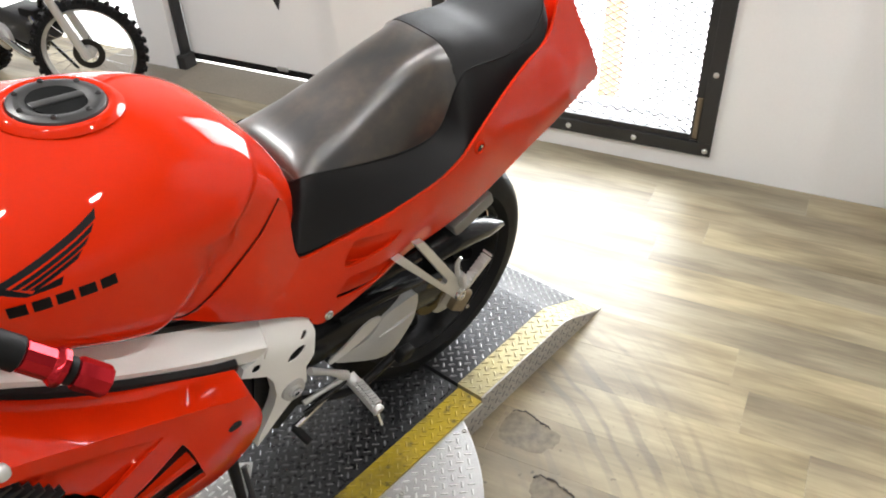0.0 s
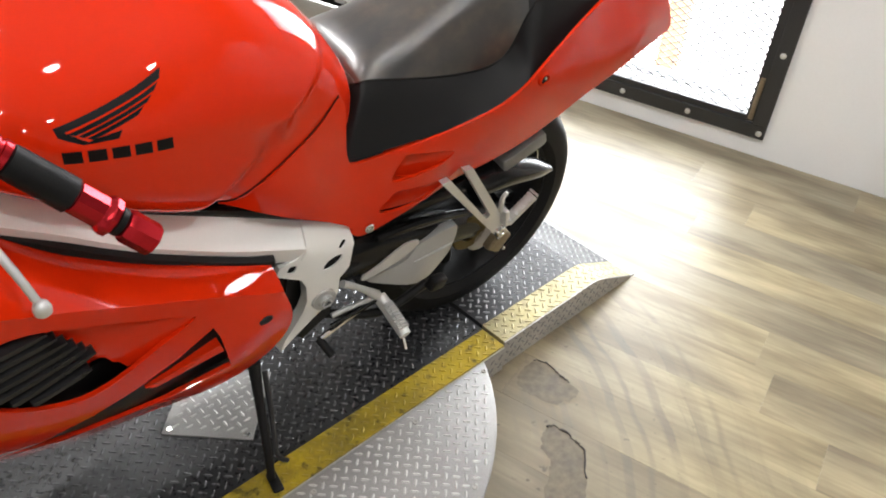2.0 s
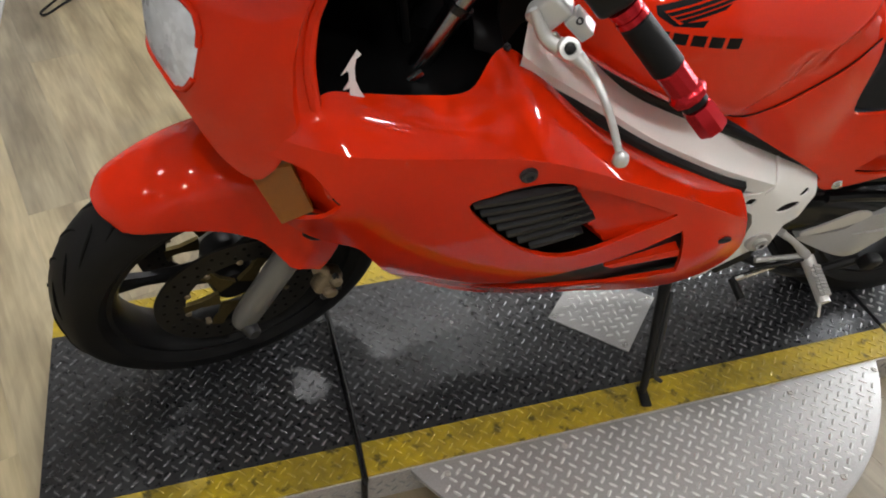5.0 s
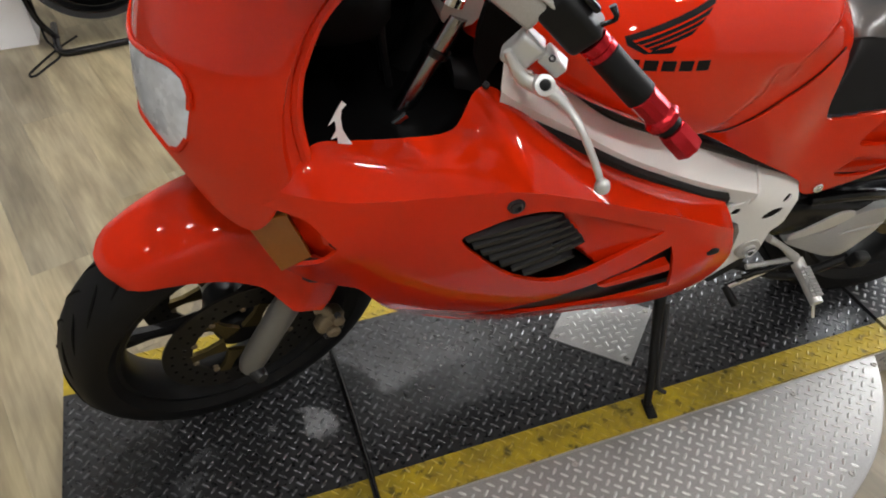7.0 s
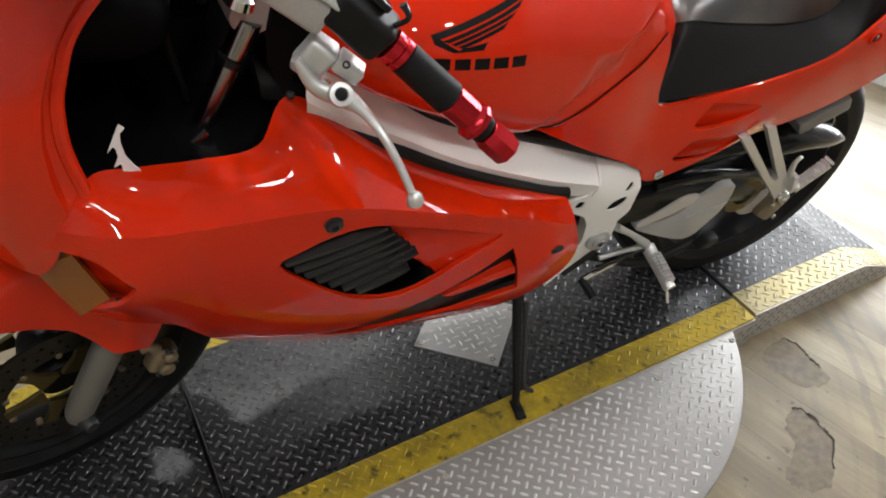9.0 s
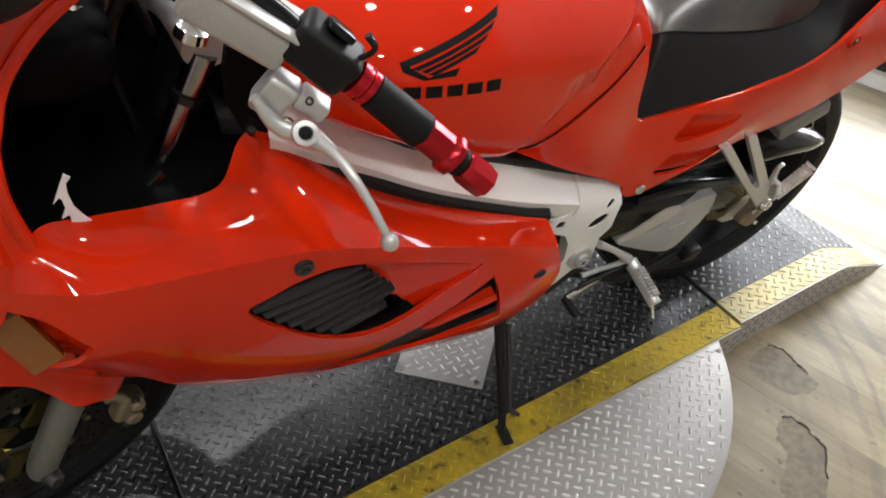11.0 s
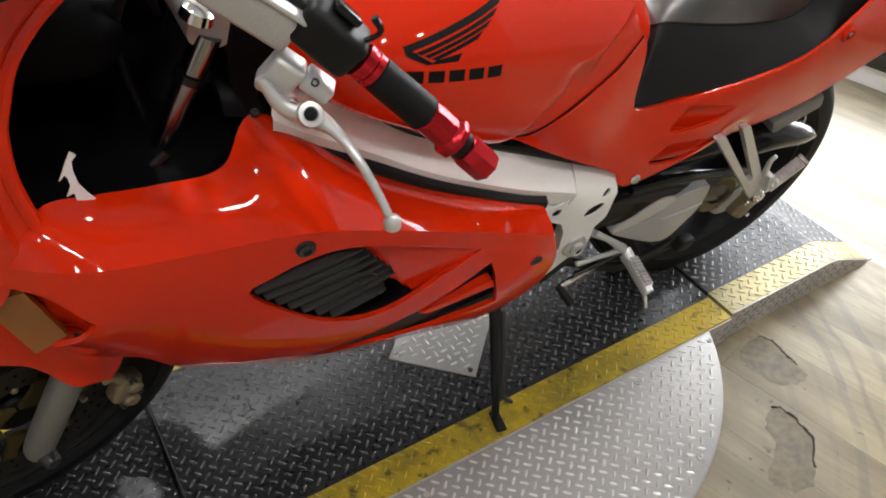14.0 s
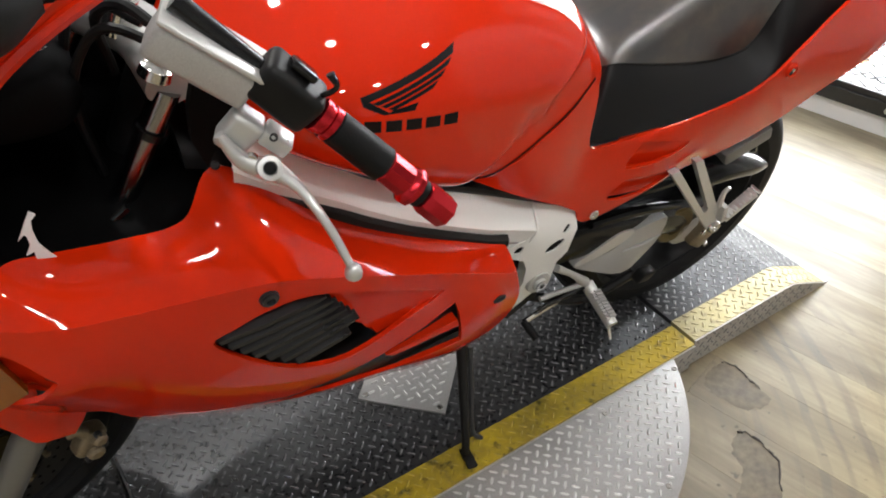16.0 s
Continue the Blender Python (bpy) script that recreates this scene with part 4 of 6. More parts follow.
# twin spar frame: faceted beam with a rear pivot plate
BEAM_TOP = [(-0.968, 0.900), (-0.93, 0.868), (-0.841, 0.785), (-0.788, 0.742), (-0.721, 0.705), (-0.60, 0.645), (-0.49, 0.590)]
BEAM_EDGE = [(-0.984, 0.860), (-0.95, 0.832), (-0.858, 0.768), (-0.806, 0.729), (-0.735, 0.682), (-0.615, 0.617), (-0.498, 0.566)]
BEAM_LOW = [(-0.984, 0.813), (-0.95, 0.785), (-0.862, 0.722), (-0.81, 0.684), (-0.74, 0.638), (-0.62, 0.577), (-0.505, 0.530)]
PLATE = [(-0.488, 0.590), (-0.408, 0.552), (-0.398, 0.545), (-0.394, 0.535), (-0.392, 0.511), (-0.396, 0.451), (-0.404, 0.440), (-0.415, 0.429), (-0.413, 0.381), (-0.421, 0.368), (-0.453, 0.340), (-0.492, 0.300), (-0.530, 0.266), (-0.522, 0.295), (-0.497, 0.345), (-0.488, 0.37), (-0.483, 0.401), (-0.490, 0.45), (-0.503, 0.478), (-0.526, 0.494), (-0.552, 0.512), (-0.545, 0.53), (-0.515, 0.540)]
plate_field = spline_field([(-0.49, 0.59, -0.152), (-0.40, 0.547, -0.157), (-0.50, 0.562, -0.181), (-0.393, 0.525, -0.170), (-0.39, 0.45, -0.170), (-0.46, 0.48, -0.178), (-0.52, 0.52, -0.182), (-0.45, 0.385, -0.166), (-0.5, 0.30, -0.155)], 1e-5)
HOLE1 = [(-0.457, 0.479), (-0.451, 0.494), (-0.436, 0.500), (-0.420, 0.499), (-0.419, 0.490), (-0.437, 0.476)]
HOLE2 = [(-0.425, 0.516), (-0.414, 0.527), (-0.408, 0.520), (-0.419, 0.511)]
HOLE3 = [(-0.531, 0.512), (-0.526, 0.525), (-0.514, 0.522), (-0.518, 0.508)]
for side in (1, -1):
    lines = []
    for pts, y in ((BEAM_TOP, -0.10), (BEAM_TOP, -0.145), (BEAM_EDGE, -0.186), (BEAM_EDGE, -0.1895), (BEAM_LOW, -0.181), (BEAM_LOW, -0.12)):
        drop = 0.004 if y in (-0.1895,) else 0.0
        lines.append([(q[0], side * y, q[1] - drop) for q in curve(pts if side == 1 else pts[2:], 6)])
    fr = part("frame_spar", rings(bmesh.new(), lines, False, False), SILVER, bike, "satin silver aluminium frame spar", sharp=22)
    plate = part("pivot_plate", sheet(PLATE, plate_field, [curve(h, 3, True) for h in (HOLE1, HOLE2, HOLE3)] if side == 1 else (), 0.014, 0.022, side), SILVER, fr, "silver swingarm pivot plate", sharp=35)
    if side == 1:
        # sheet close behind the holes, its black standing in for their shade
        part("hole_shade", sheet([(-0.535, 0.505), (-0.53, 0.535), (-0.40, 0.532), (-0.40, 0.475), (-0.47, 0.465)], lambda x, z: plate_field(x, z) + 0.0025, (), 0.02, 0.003), BLACK_GROOVE, fr, "black sheet for the shade inside the frame holes")
        part("pivot_bolt", lathe([(0, 0.004), (0.007, 0.004), (0.008, 0.010), (0.014, 0.010), (0.015, 0.004), (0.024, 0.003), (0.026, -0.004), (0, -0.004)], 28, Matrix.Translation((-0.447, -0.170, 0.387)) @ pose(0, 0, 0, 90, 0, 0)), CAST, fr, "silver swingarm pivot nut")
        part("pivot_cap", lathe([(0.0, 0.002), (0.005, 0.002), (0.0065, 0.011), (0.012, 0.011), (0.0125, 0.002)], 6, Matrix.Translation((-0.447, -0.1715, 0.387)) @ pose(0, 0, 0, 90, 0, 0)), CHROME, fr)
        part("frame_trim", tube([(-0.955, -0.178, 0.803), (-0.862, -0.184, 0.738), (-0.81, -0.186, 0.700), (-0.738, -0.187, 0.654), (-0.617, -0.189, 0.588), (-0.565, -0.188, 0.566)], 0.013, 8), BLACK_PLASTIC, fr, "black strip between the spar and the fairing")
        part("weld_seam", tube([(-0.489, -0.149, 0.591), (-0.498, -0.186, 0.566), (-0.505, -0.184, 0.535)], 0.0028, 6), SILVER, fr, "raised weld seam")
# the dark gap between tank and spar, imitated by a black tube
part("tank_gap", tube([(-0.93, -0.135, 0.872), (-0.841, -0.140, 0.792), (-0.788, -0.141, 0.749), (-0.721, -0.142, 0.712), (-0.60, -0.142, 0.653), (-0.49, -0.144, 0.599), (-0.40, -0.150, 0.558)], 0.009, 8), BLACK_PLASTIC, bike, "black strip standing in for the shaded gap under the tank")

# side fairing: lower face with its openings, upper shelf from the crease to the frame and the cockpit rim
CREASE = [(-1.31, 0.780, -0.218), (-1.264, 0.790, -0.256), (-1.20, 0.791, -0.283), (-1.10, 0.788, -0.294), (-0.99, 0.782, -0.302), (-0.90, 0.747, -0.298), (-0.80, 0.694, -0.288), (-0.70, 0.637, -0.274), (-0.60, 0.572, -0.255), (-0.572, 0.55, -0.244)]
RIM = [(-1.268, 0.815, -0.235), (-1.235, 0.836, -0.215), (-1.19, 0.822, -0.202), (-1.12, 0.812, -0.200), (-1.05, 0.812, -0.197), (-0.995, 0.848, -0.162), (-0.88, 0.745, -0.170), (-0.775, 0.67, -0.170), (-0.66, 0.612, -0.168), (-0.57, 0.572, -0.166)]
LOWER_Y = CREASE + [(-0.57, 0.535, -0.246), (-0.621, 0.536, -0.271), (-0.696, 0.564, -0.275), (-0.687, 0.473, -0.276), (-0.60, 0.43, -0.25), (-0.846, 0.59, -0.285), (-0.80, 0.45, -0.262), (-0.80, 0.36, -0.212), (-0.95, 0.48, -0.262), (-0.95, 0.345, -0.185),
                    (-1.08, 0.60, -0.278), (-1.08, 0.46, -0.225), (-1.08, 0.385, -0.175), (-1.2, 0.66, -0.273), (-1.2, 0.53, -0.218), (-1.267, 0.69, -0.274), (-1.30, 0.60, -0.205), (-1.31, 0.70, -0.235)]
lower_field = spline_field(LOWER_Y, 1e-4)
crease = [tuple(q) for q in curve(CREASE, 8)]
rim = [tuple(q) for q in curve(RIM, 8)]
BOTTOM = [(-0.56, 0.51), (-0.557, 0.475), (-0.576, 0.44), (-0.63, 0.41), (-0.725, 0.366), (-0.833, 0.337), (-0.974, 0.319), (-1.05, 0.341), (-1.10, 0.379), (-1.144, 0.435), (-1.172, 0.50), (-1.195, 0.553), (-1.218, 0.562), (-1.260, 0.566), (-1.292, 0.594), (-1.300, 0.622), (-1.266, 0.671), (-1.246, 0.686), (-1.227, 0.710), (-1.232, 0.721), (-1.256, 0.752), (-1.280, 0.757), (-1.325, 0.752), (-1.325, 0.762)]
SCOOP = [(-1.06, 0.700), (-1.032, 0.718), (-0.989, 0.734), (-0.935, 0.732), (-0.854, 0.693), (-0.745, 0.628), (-0.735, 0.615), (-0.79, 0.592), (-0.85, 0.562), (-0.903, 0.554), (-0.969, 0.586), (-1.028, 0.65)]
STRIPE = [(-1.03, 0.395), (-0.96, 0.452), (-0.89, 0.492), (-0.822, 0.522), (-0.765, 0.548), (-0.706, 0.576), (-0.697, 0.55), (-0.690, 0.51), (-0.684, 0.472), (-0.79, 0.435), (-0.90, 0.402)]
WEDGE = [(-0.815, 0.503), (-0.697, 0.530), (-0.693, 0.514), (-0.80, 0.493)]
scoop = [tuple(q) for q in curve(SCOOP, 3, True)]
lower_outline = [(x, z) for x, z, y in crease] + [tuple(q) for q in curve(BOTTOM, 3)]
for side in (1, -1):
    holes = (scoop, STRIPE) if side == 1 else ()
    bm = sheet(lower_outline, lower_field, holes, 0.016, 0.008, side)
    shelf = []
    for k in range(9):
        u = k / 8
        row = []
        for (x0, z0, y0), (x1, z1, y1) in zip(crease, rim):
            b = 0.009 * math.sin(math.pi * u)
            row.append((x0 + (x1 - x0) * u, side * (y0 + (y1 - y0) * u - b * 0.55), z0 + (z1 - z0) * u + b * 0.8))
        shelf.append(row)
    lip = [(x, y + side * 0.010, z - 0.012) for x, y, z in shelf[-1]]
    rings(bm, shelf + [lip], False, False)
    bmesh.ops.remove_doubles(bm, verts=bm.verts[:], dist=0.002)
    bmesh.ops.recalc_face_normals(bm, faces=bm.faces[:])
    fairing = part("side_fairing", bm, RED, bike, "glossy red side fairing with louvred vent", sharp=24)
    if side == -1:
        continue
    cx, cz = -0.90, 0.645

    def scoop_depth(x, z):
        """Shallow behind the rear tip, dropping away behind the slats."""
        past = (x + 0.951) * 0.79 + (z - 0.712) * 0.61
        return lower_field(x, z) + 0.003 + 0.016 * np.clip((-0.74 - x) / 0.13, 0, 1) + 0.040 * np.clip((0.004 - past) / 0.012, 0, 1)
    part("vent_scoop", sheet([(x + (x - cx) * 0.05, z + (z - cz) * 0.08) for x, z in scoop], scoop_depth, (), 0.006, 0.003), RED, fairing, "recessed red scoop behind the louvres")
    # plain black sheet gives the shade under the slats
    part("vent_shadow", sheet([(-1.06, 0.70), (-0.96, 0.735), (-0.915, 0.712), (-0.862, 0.636), (-0.885, 0.575), (-0.93, 0.560), (-1.0, 0.60)], lambda x, z: lower_field(x, z) + 0.038, (), 0.02, 0.002), BLACK_PLASTIC, fairing, "black sheet for the shade behind the louvres")
    for k in range(7):
        u = k / 6
        a = np.array((-1.052 + 0.062 * u + 0.034 * u * u, 0.696 - 0.106 * u))
        b = np.array((-0.918 + 0.058 * u, 0.718 - 0.088 * u)) if k < 6 else np.array((-0.880, 0.613))
        loops = []
        for s in np.linspace(0, 1, 8):
            x, z = a + (b - a) * s
            y = float(lower_field(x, z)[0])
            f = 1 - 0.6 * max(0.0, (s - 0.9) / 0.1)
            loops.append([(x - 0.0035 * f, y + 0.013, z + 0.0075 * f), (x - 0.0012 * f, y + 0.001, z + 0.0028 * f), (x + 0.0012 * f, y + 0.0005, z - 0.0030 * f), (x + 0.0022 * f, y + 0.004, z - 0.0055 * f), (x - 0.001 * f, y + 0.016, z + 0.004 * f)])
        part("louvre", rings(bmesh.new(), loops), LOUVRE_BLACK, fairing, "black plastic louvre slat", sharp=20)
    part("slot_back", sheet([(x + (x + 0.85) * 0.10, z + (z - 0.475) * 0.16 - 0.010) for x, z in STRIPE], lambda x, z: lower_field(x, z) + 0.009 + 0.012 * np.clip((x + 0.83) / 0.12, 0, 1), (), 0.02, 0.002), BLACK_PLASTIC, fairing, "matt black recessed slot")
    part("slot_blade", sheet(WEDGE, lambda x, z: lower_field(x, z) + 0.004, (), 0.012, 0.018), RED, fairing, "red blade between the slots")
    yb = float(lower_field(-0.99, 0.759)[0])
    part("fairing_bolt", lathe([(0, 0.0), (0.004, 0.0), (0.0055, 0.005), (0.009, 0.004), (0.0095, 0.001), (0.0115, 0.0015), (0.0125, -0.003), (0, -0.003)], 24, Matrix.Translation((-0.99, yb - 0.002, 0.757)) @ pose(0, 0, 0, 90, 0, 0)), DARK_STEEL, fairing, "dark socket bolt with rubber collar")
    part("bolt_recess", lathe([(0, 0.0015), (0.010, 0.001), (0.012, -0.003)], 18, Matrix.Translation((-0.622, float(lower_field(-0.622, 0.536)[0]) - 0.001, 0.536)) @ pose(0, 0, 0, 90, 0, 0) @ Matrix.Diagonal((1.3, 0.55, 1, 1))), BLACK_PLASTIC, fairing)
    part("rim_screw", bolt((-0.998, -0.166, 0.852), (0, -0.5, 0.86), 0.005, 0.003), DARK_STEEL, fairing)
    # turn signal in the front corner
    sig = [(-1.340, 0.690), (-1.283, 0.748), (-1.260, 0.679), (-1.303, 0.630)]
    sig_field = spline_field([(-1.340, 0.690, -0.190), (-1.283, 0.748, -0.244), (-1.260, 0.679, -0.260), (-1.303, 0.630, -0.234)])
    part("turn_signal", sheet(sig, sig_field, (), 0.012, 0.012), AMBER, fairing, "amber turn signal lens")
    part("signal_housing", sheet([(-1.328, 0.776), (-1.215, 0.776), (-1.205, 0.700), (-1.235, 0.660), (-1.292, 0.600), (-1.332, 0.665)], lambda x, z: lower_field(x, z) + 0.004 + 0.030 * np.clip((-1.225 - x) / 0.03, 0, 1), (), 0.008, 0.004), RED, fairing, "recessed red panel behind the signal")
    part("housing_slot", sheet([(-1.236, 0.719), (-1.231, 0.720), (-1.225, 0.712), (-1.228, 0.708)], lambda x, z: lower_field(x, z) + 0.004, (), 0.01, 0.002), BLACK_GROOVE, fairing, "black clip slot")
part("belly_pan", hull([(-1.10, 0.40, 0.37, 0.340, 0.12, 2, 2), (-1.02, 0.42, 0.345, 0.318, 0.160, 2.4, 2.8), (-0.85, 0.44, 0.345, 0.302, 0.186, 2.6, 3.2), (-0.70, 0.46, 0.37, 0.312, 0.208, 2.6, 3.2), (-0.58, 0.46, 0.395, 0.340, 0.205, 2.4, 2.6), (-0.53, 0.46, 0.42, 0.38, 0.17, 2.4, 2.4)], 40, 6), BLACK_PLASTIC, bike, "matt black belly pan")

# nose cowl: plan points from the side to the tip, with the height of the lower lip
PLAN = [(-1.250, -0.236, 0.80), (-1.275, -0.242, 0.79), (-1.305, -0.228, 0.727), (-1.335, -0.205, 0.692), (-1.375, -0.168, 0.706), (-1.410, -0.130, 0.755), (-1.434, -0.090, 0.775), (-1.449, -0.045, 0.775), (-1.453, 0.0, 0.77)]
plan = curve(PLAN, 5)
plan = plan + [np.array((q[0], -q[1], q[2])) for q in plan[-2::-1]]


def rim_x(z):
    return float(np.interp(z, (0.80, 0.85, 0.90, 0.95, 1.0, 1.03, 1.06, 1.09, 1.12), (-1.243, -1.251, -1.252, -1.242, -1.219, -1.196, -1.162, -1.112, -1.05)))


def nose_point(k, u, lift=0.0):
    """Point on the nose: k along the plan, u from the lower lip (0) to the screen (1)."""
    x, y, lo = plan[k]
    hi = 1.11
    z = lo + (hi - lo) * u
    h = max(0, z - 0.80)
    s = min(k, len(plan) - 1 - k) / ((len(plan) - 1) / 2)
    x2, y2 = x + 1.25 * h * h + 0.02 * h, y * (1 - 0.75 * h * h - 0.05 * h)
    if z > 0.80:
        x2 += (rim_x(z) + 1.25 - 1.25 * h * h - 0.02 * h) * max(0, 1 - s / 0.5) ** 2
    if min(k, len(plan) - 1 - k) < 5:
        y2 *= 1 - 0.05 * min(1, max(0, (z - 0.80) / 0.04))
    x2, y2 = x2 - 0.22 * lift, y2 * (1 + lift)
    return (x2, y2, z)


rows = [[nose_point(k, u) for k in range(len(plan))] for u in np.linspace(0, 1, 21)]
nose_bm = rings(bmesh.new(), rows, False, False)
inner = [[(x * 0.985 - 0.019, y * 0.955, z) for x, y, z in r] for r in rows]
nose = part("nose_cowl", nose_bm, RED, bike, "glossy red nose cowl", sharp=30)
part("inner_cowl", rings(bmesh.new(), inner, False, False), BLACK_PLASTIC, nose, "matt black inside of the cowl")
edge = [nose_point(0, u) for u in np.linspace(0.02, 1, 12)]
for s in (1, -1):
    part("cowl_rim", tube([(x, s * y, z) for x, y, z in edge], 0.008, 8, 3), RED, nose, "rolled red cowl edge")
mid = (len(plan) - 1) / 2
LENS_K = (19.0, 18.0, 16.3, 14.0, 11.0, 6.5, 0.0)
lens_rows = []
for j in range(10):
    row = []
    for k in range(21, len(plan) - 21):
        q = abs(k - mid)
        lo = float(np.interp(q, LENS_K[::-1], (0.05, 0.055, 0.06, 0.065, 0.14, 0.25, 0.40)))
        hi = float(np.interp(q, LENS_K[::-1], (0.37, 0.39, 0.42, 0.455, 0.48, 0.485, 0.45)))
        row.append(nose_point(k, lo + (hi - lo) * j / 9, 0.006 + (0.004 * (k % 2) if 0 < j < 9 and 22 < k < len(plan) - 23 else 0)))
    lens_rows.append(row)
part("headlight", rings(bmesh.new(), lens_rows, False, False), LENS, nose, "milky glass headlight lens")
part("lens_gasket", tube([tuple(q) for q in [r[0] for r in lens_rows] + lens_rows[-1][1:-1] + [r[-1] for r in lens_rows][::-1] + lens_rows[0][-2:0:-1]], 0.0042, 8, 1), RED, nose, "red moulded lens surround")
scr = [[nose_point(k, float(np.interp(abs(k - mid), (0, 15, 20, 21), (0.76, 0.79, 0.86, 0.92))) * (1 - v) + 1.0 * v, 0.008) for k in range(19, len(plan) - 19)] for v in np.linspace(0, 1, 8)]
scr += [[(x + 0.035 * v, y * (1 - 0.06 * v), z + 0.05 * v) for x, y, z in scr[7]] for v in (1, 2, 3)]
part("windscreen", rings(bmesh.new(), scr, False, False), SMOKE, nose, "smoked plastic windscreen")

# mirror on the left of the cowl
mir = new("mirror")
mir.parent = bike
part("mirror_shell", hull([(-1.288, 1.142, 1.132, 1.122, 0.02, 2, 2), (-1.265, 1.16, 1.135, 1.108, 0.045, 2.2, 2.2), (-1.22, 1.17, 1.138, 1.100, 0.048, 2.4, 2.4), (-1.165, 1.17, 1.142, 1.108, 0.042, 2.2, 2.2), (-1.13, 1.16, 1.148, 1.13, 0.02, 2, 2)], 28, 6), BLACK_PLASTIC, mir, "black mirror housing")
for o in mir.children:
    o.matrix_local = Matrix.Translation((0.0, -0.30, 0.020))
part("mirror_stalk", tube([(-1.22, -0.29, 1.14), (-1.24, -0.23, 1.135), (-1.26, -0.17, 1.11)], [0.016, 0.014, 0.016], 10), BLACK_PLASTIC, mir)

# steering: head, fork legs, yoke, bars
part("fork_tube", bar((-1.155, -0.112, 0.69), (-1.025, -0.106, 0.925), 0.0165, 20), TUBE_CHROME, bike, "polished upper fork tube")
part("fork_tube", bar((-1.215, 0.075, 0.69), (-1.085, 0.08, 0.925), 0.0165, 20), TUBE_CHROME, bike, "polished upper fork tube")
# upper leg made black to imitate the shade behind the mudguard
part("fork_boot", tube([(-1.262, -0.116, 0.485), (-1.15, -0.118, 0.70)], 0.029, 20, 0), BLACK_PLASTIC, bike, "upper fork leg, blackened where it sits in shade")
part("fork_leg", tube([(-1.398, -0.112, 0.232), (-1.385, -0.113, 0.26), (-1.32, -0.1145, 0.38), (-1.26, -0.116, 0.49)], [0.019, 0.0235, 0.0245, 0.0245], 20, 4), FORK_GREY, bike, "alloy lower fork leg, grey darkened for its shadow")
part("fork_leg", tube([(-1.46, 0.075, 0.232), (-1.445, 0.075, 0.26), (-1.32, 0.075, 0.49), (-1.21, 0.075, 0.70)], [0.019, 0.0235, 0.0245, 0.024], 20, 4), FORK_GREY, bike, "alloy lower fork leg, grey darkened for its shadow")
part("fork_clip", lathe([(0.0168, -0.005), (0.0205, -0.005), (0.0205, 0.005), (0.0168, 0.005)], 20, look((-1.052, -0.1075, 0.876), (-1.155, -0.112, 0.69)), closed=True), BLACK_GLOSS, bike)
part("top_yoke", tube([(-1.02, -0.115, 0.935), (-1.03, -0.02, 0.95), (-1.08, 0.085, 0.935)], [0.030, 0.034, 0.030], 14, 4), CAST, bike, "cast alloy top yoke")
part("steering_head", bar((-1.09, -0.01, 0.72), (-1.0, -0.01, 0.93), 0.035), BLACK_PLASTIC, bike)

A, B = Vector((-0.914, -0.28, 0.981)), Vector((-0.79, -0.345, 0.853))
D = (B - A).normalized()


def on_bar(s):
    return tuple(A + D * s)


handlebar = part("handlebar", bar(on_bar(-0.17), on_bar(0.16), 0.011), BLACK_GLOSS, bike, "black clip-on handlebar")
grip = [(0.0165, 0.018), (0.0190, 0.020)] + [(0.0188 + 0.0005 * (k % 2) + 0.00003 * k, 0.022 + 0.002 * k) for k in range(34)] + [(0.0165, 0.090)]


def bar_lathe(profile, seg=24):
    return lathe([(0, profile[0][1])] + profile + [(0, profile[-1][1])], seg, look(on_bar(0), on_bar(1)) @ pose(0, 0, 0, 180, 0, 0))


part("grip", bar_lathe(grip), RUBBER, handlebar, "black foam handlebar grip")
part("grip_ring", bar_lathe([(0.017, -0.004), (0.0195, -0.003), (0.0195, 0.004), (0.0175, 0.005), (0.0175, 0.009), (0.0195, 0.010), (0.0195, 0.017), (0.017, 0.018)]), RED_ANOD, handlebar, "red anodised grip ring")
part("grip_sleeve", bar_lathe([(0.017, 0.090), (0.0185, 0.092), (0.0185, 0.122), (0.0225, 0.127), (0.0232, 0.130), (0.0225, 0.136), (0.016, 0.139)], 10), RED_ANOD, handlebar, "red anodised grip sleeve")
part("grip_o_ring", bar_lathe([(0.014, 0.139), (0.0165, 0.140), (0.0165, 0.147), (0.014, 0.148)]), RUBBER, handlebar)
part("bar_end", bar_lathe([(0.014, 0.148), (0.0180, 0.150), (0.0195, 0.154), (0.0195, 0.184), (0.0185, 0.1875), (0.014, 0.1885), (0.010, 0.186)], 8), RED_ANOD, handlebar, "red anodised bar end weight")
sw = look(on_bar(-0.042), on_bar(1))
part("switch_housing", box(-0.023, 0.023, -0.024, 0.023, -0.036, 0.034, 0.009, 3, m=sw), BLACK_PLASTIC, handlebar, "black switch housing")
part("switch_button", box(-0.012, 0.012, 0.024, 0.034, -0.014, 0.016, 0.004, 2, m=sw @ pose(0.006, 0, 0, 0, 0, 20)), BLACK_GLOSS, handlebar)
part("choke_lever", tube([tuple(sw @ Vector(q)) for q in ((0.006, 0.020, -0.026), (0.006, 0.040, -0.030), (0.004, 0.046, -0.016))], [0.003, 0.003, 0.0045], 8), BLACK_GLOSS, handlebar)
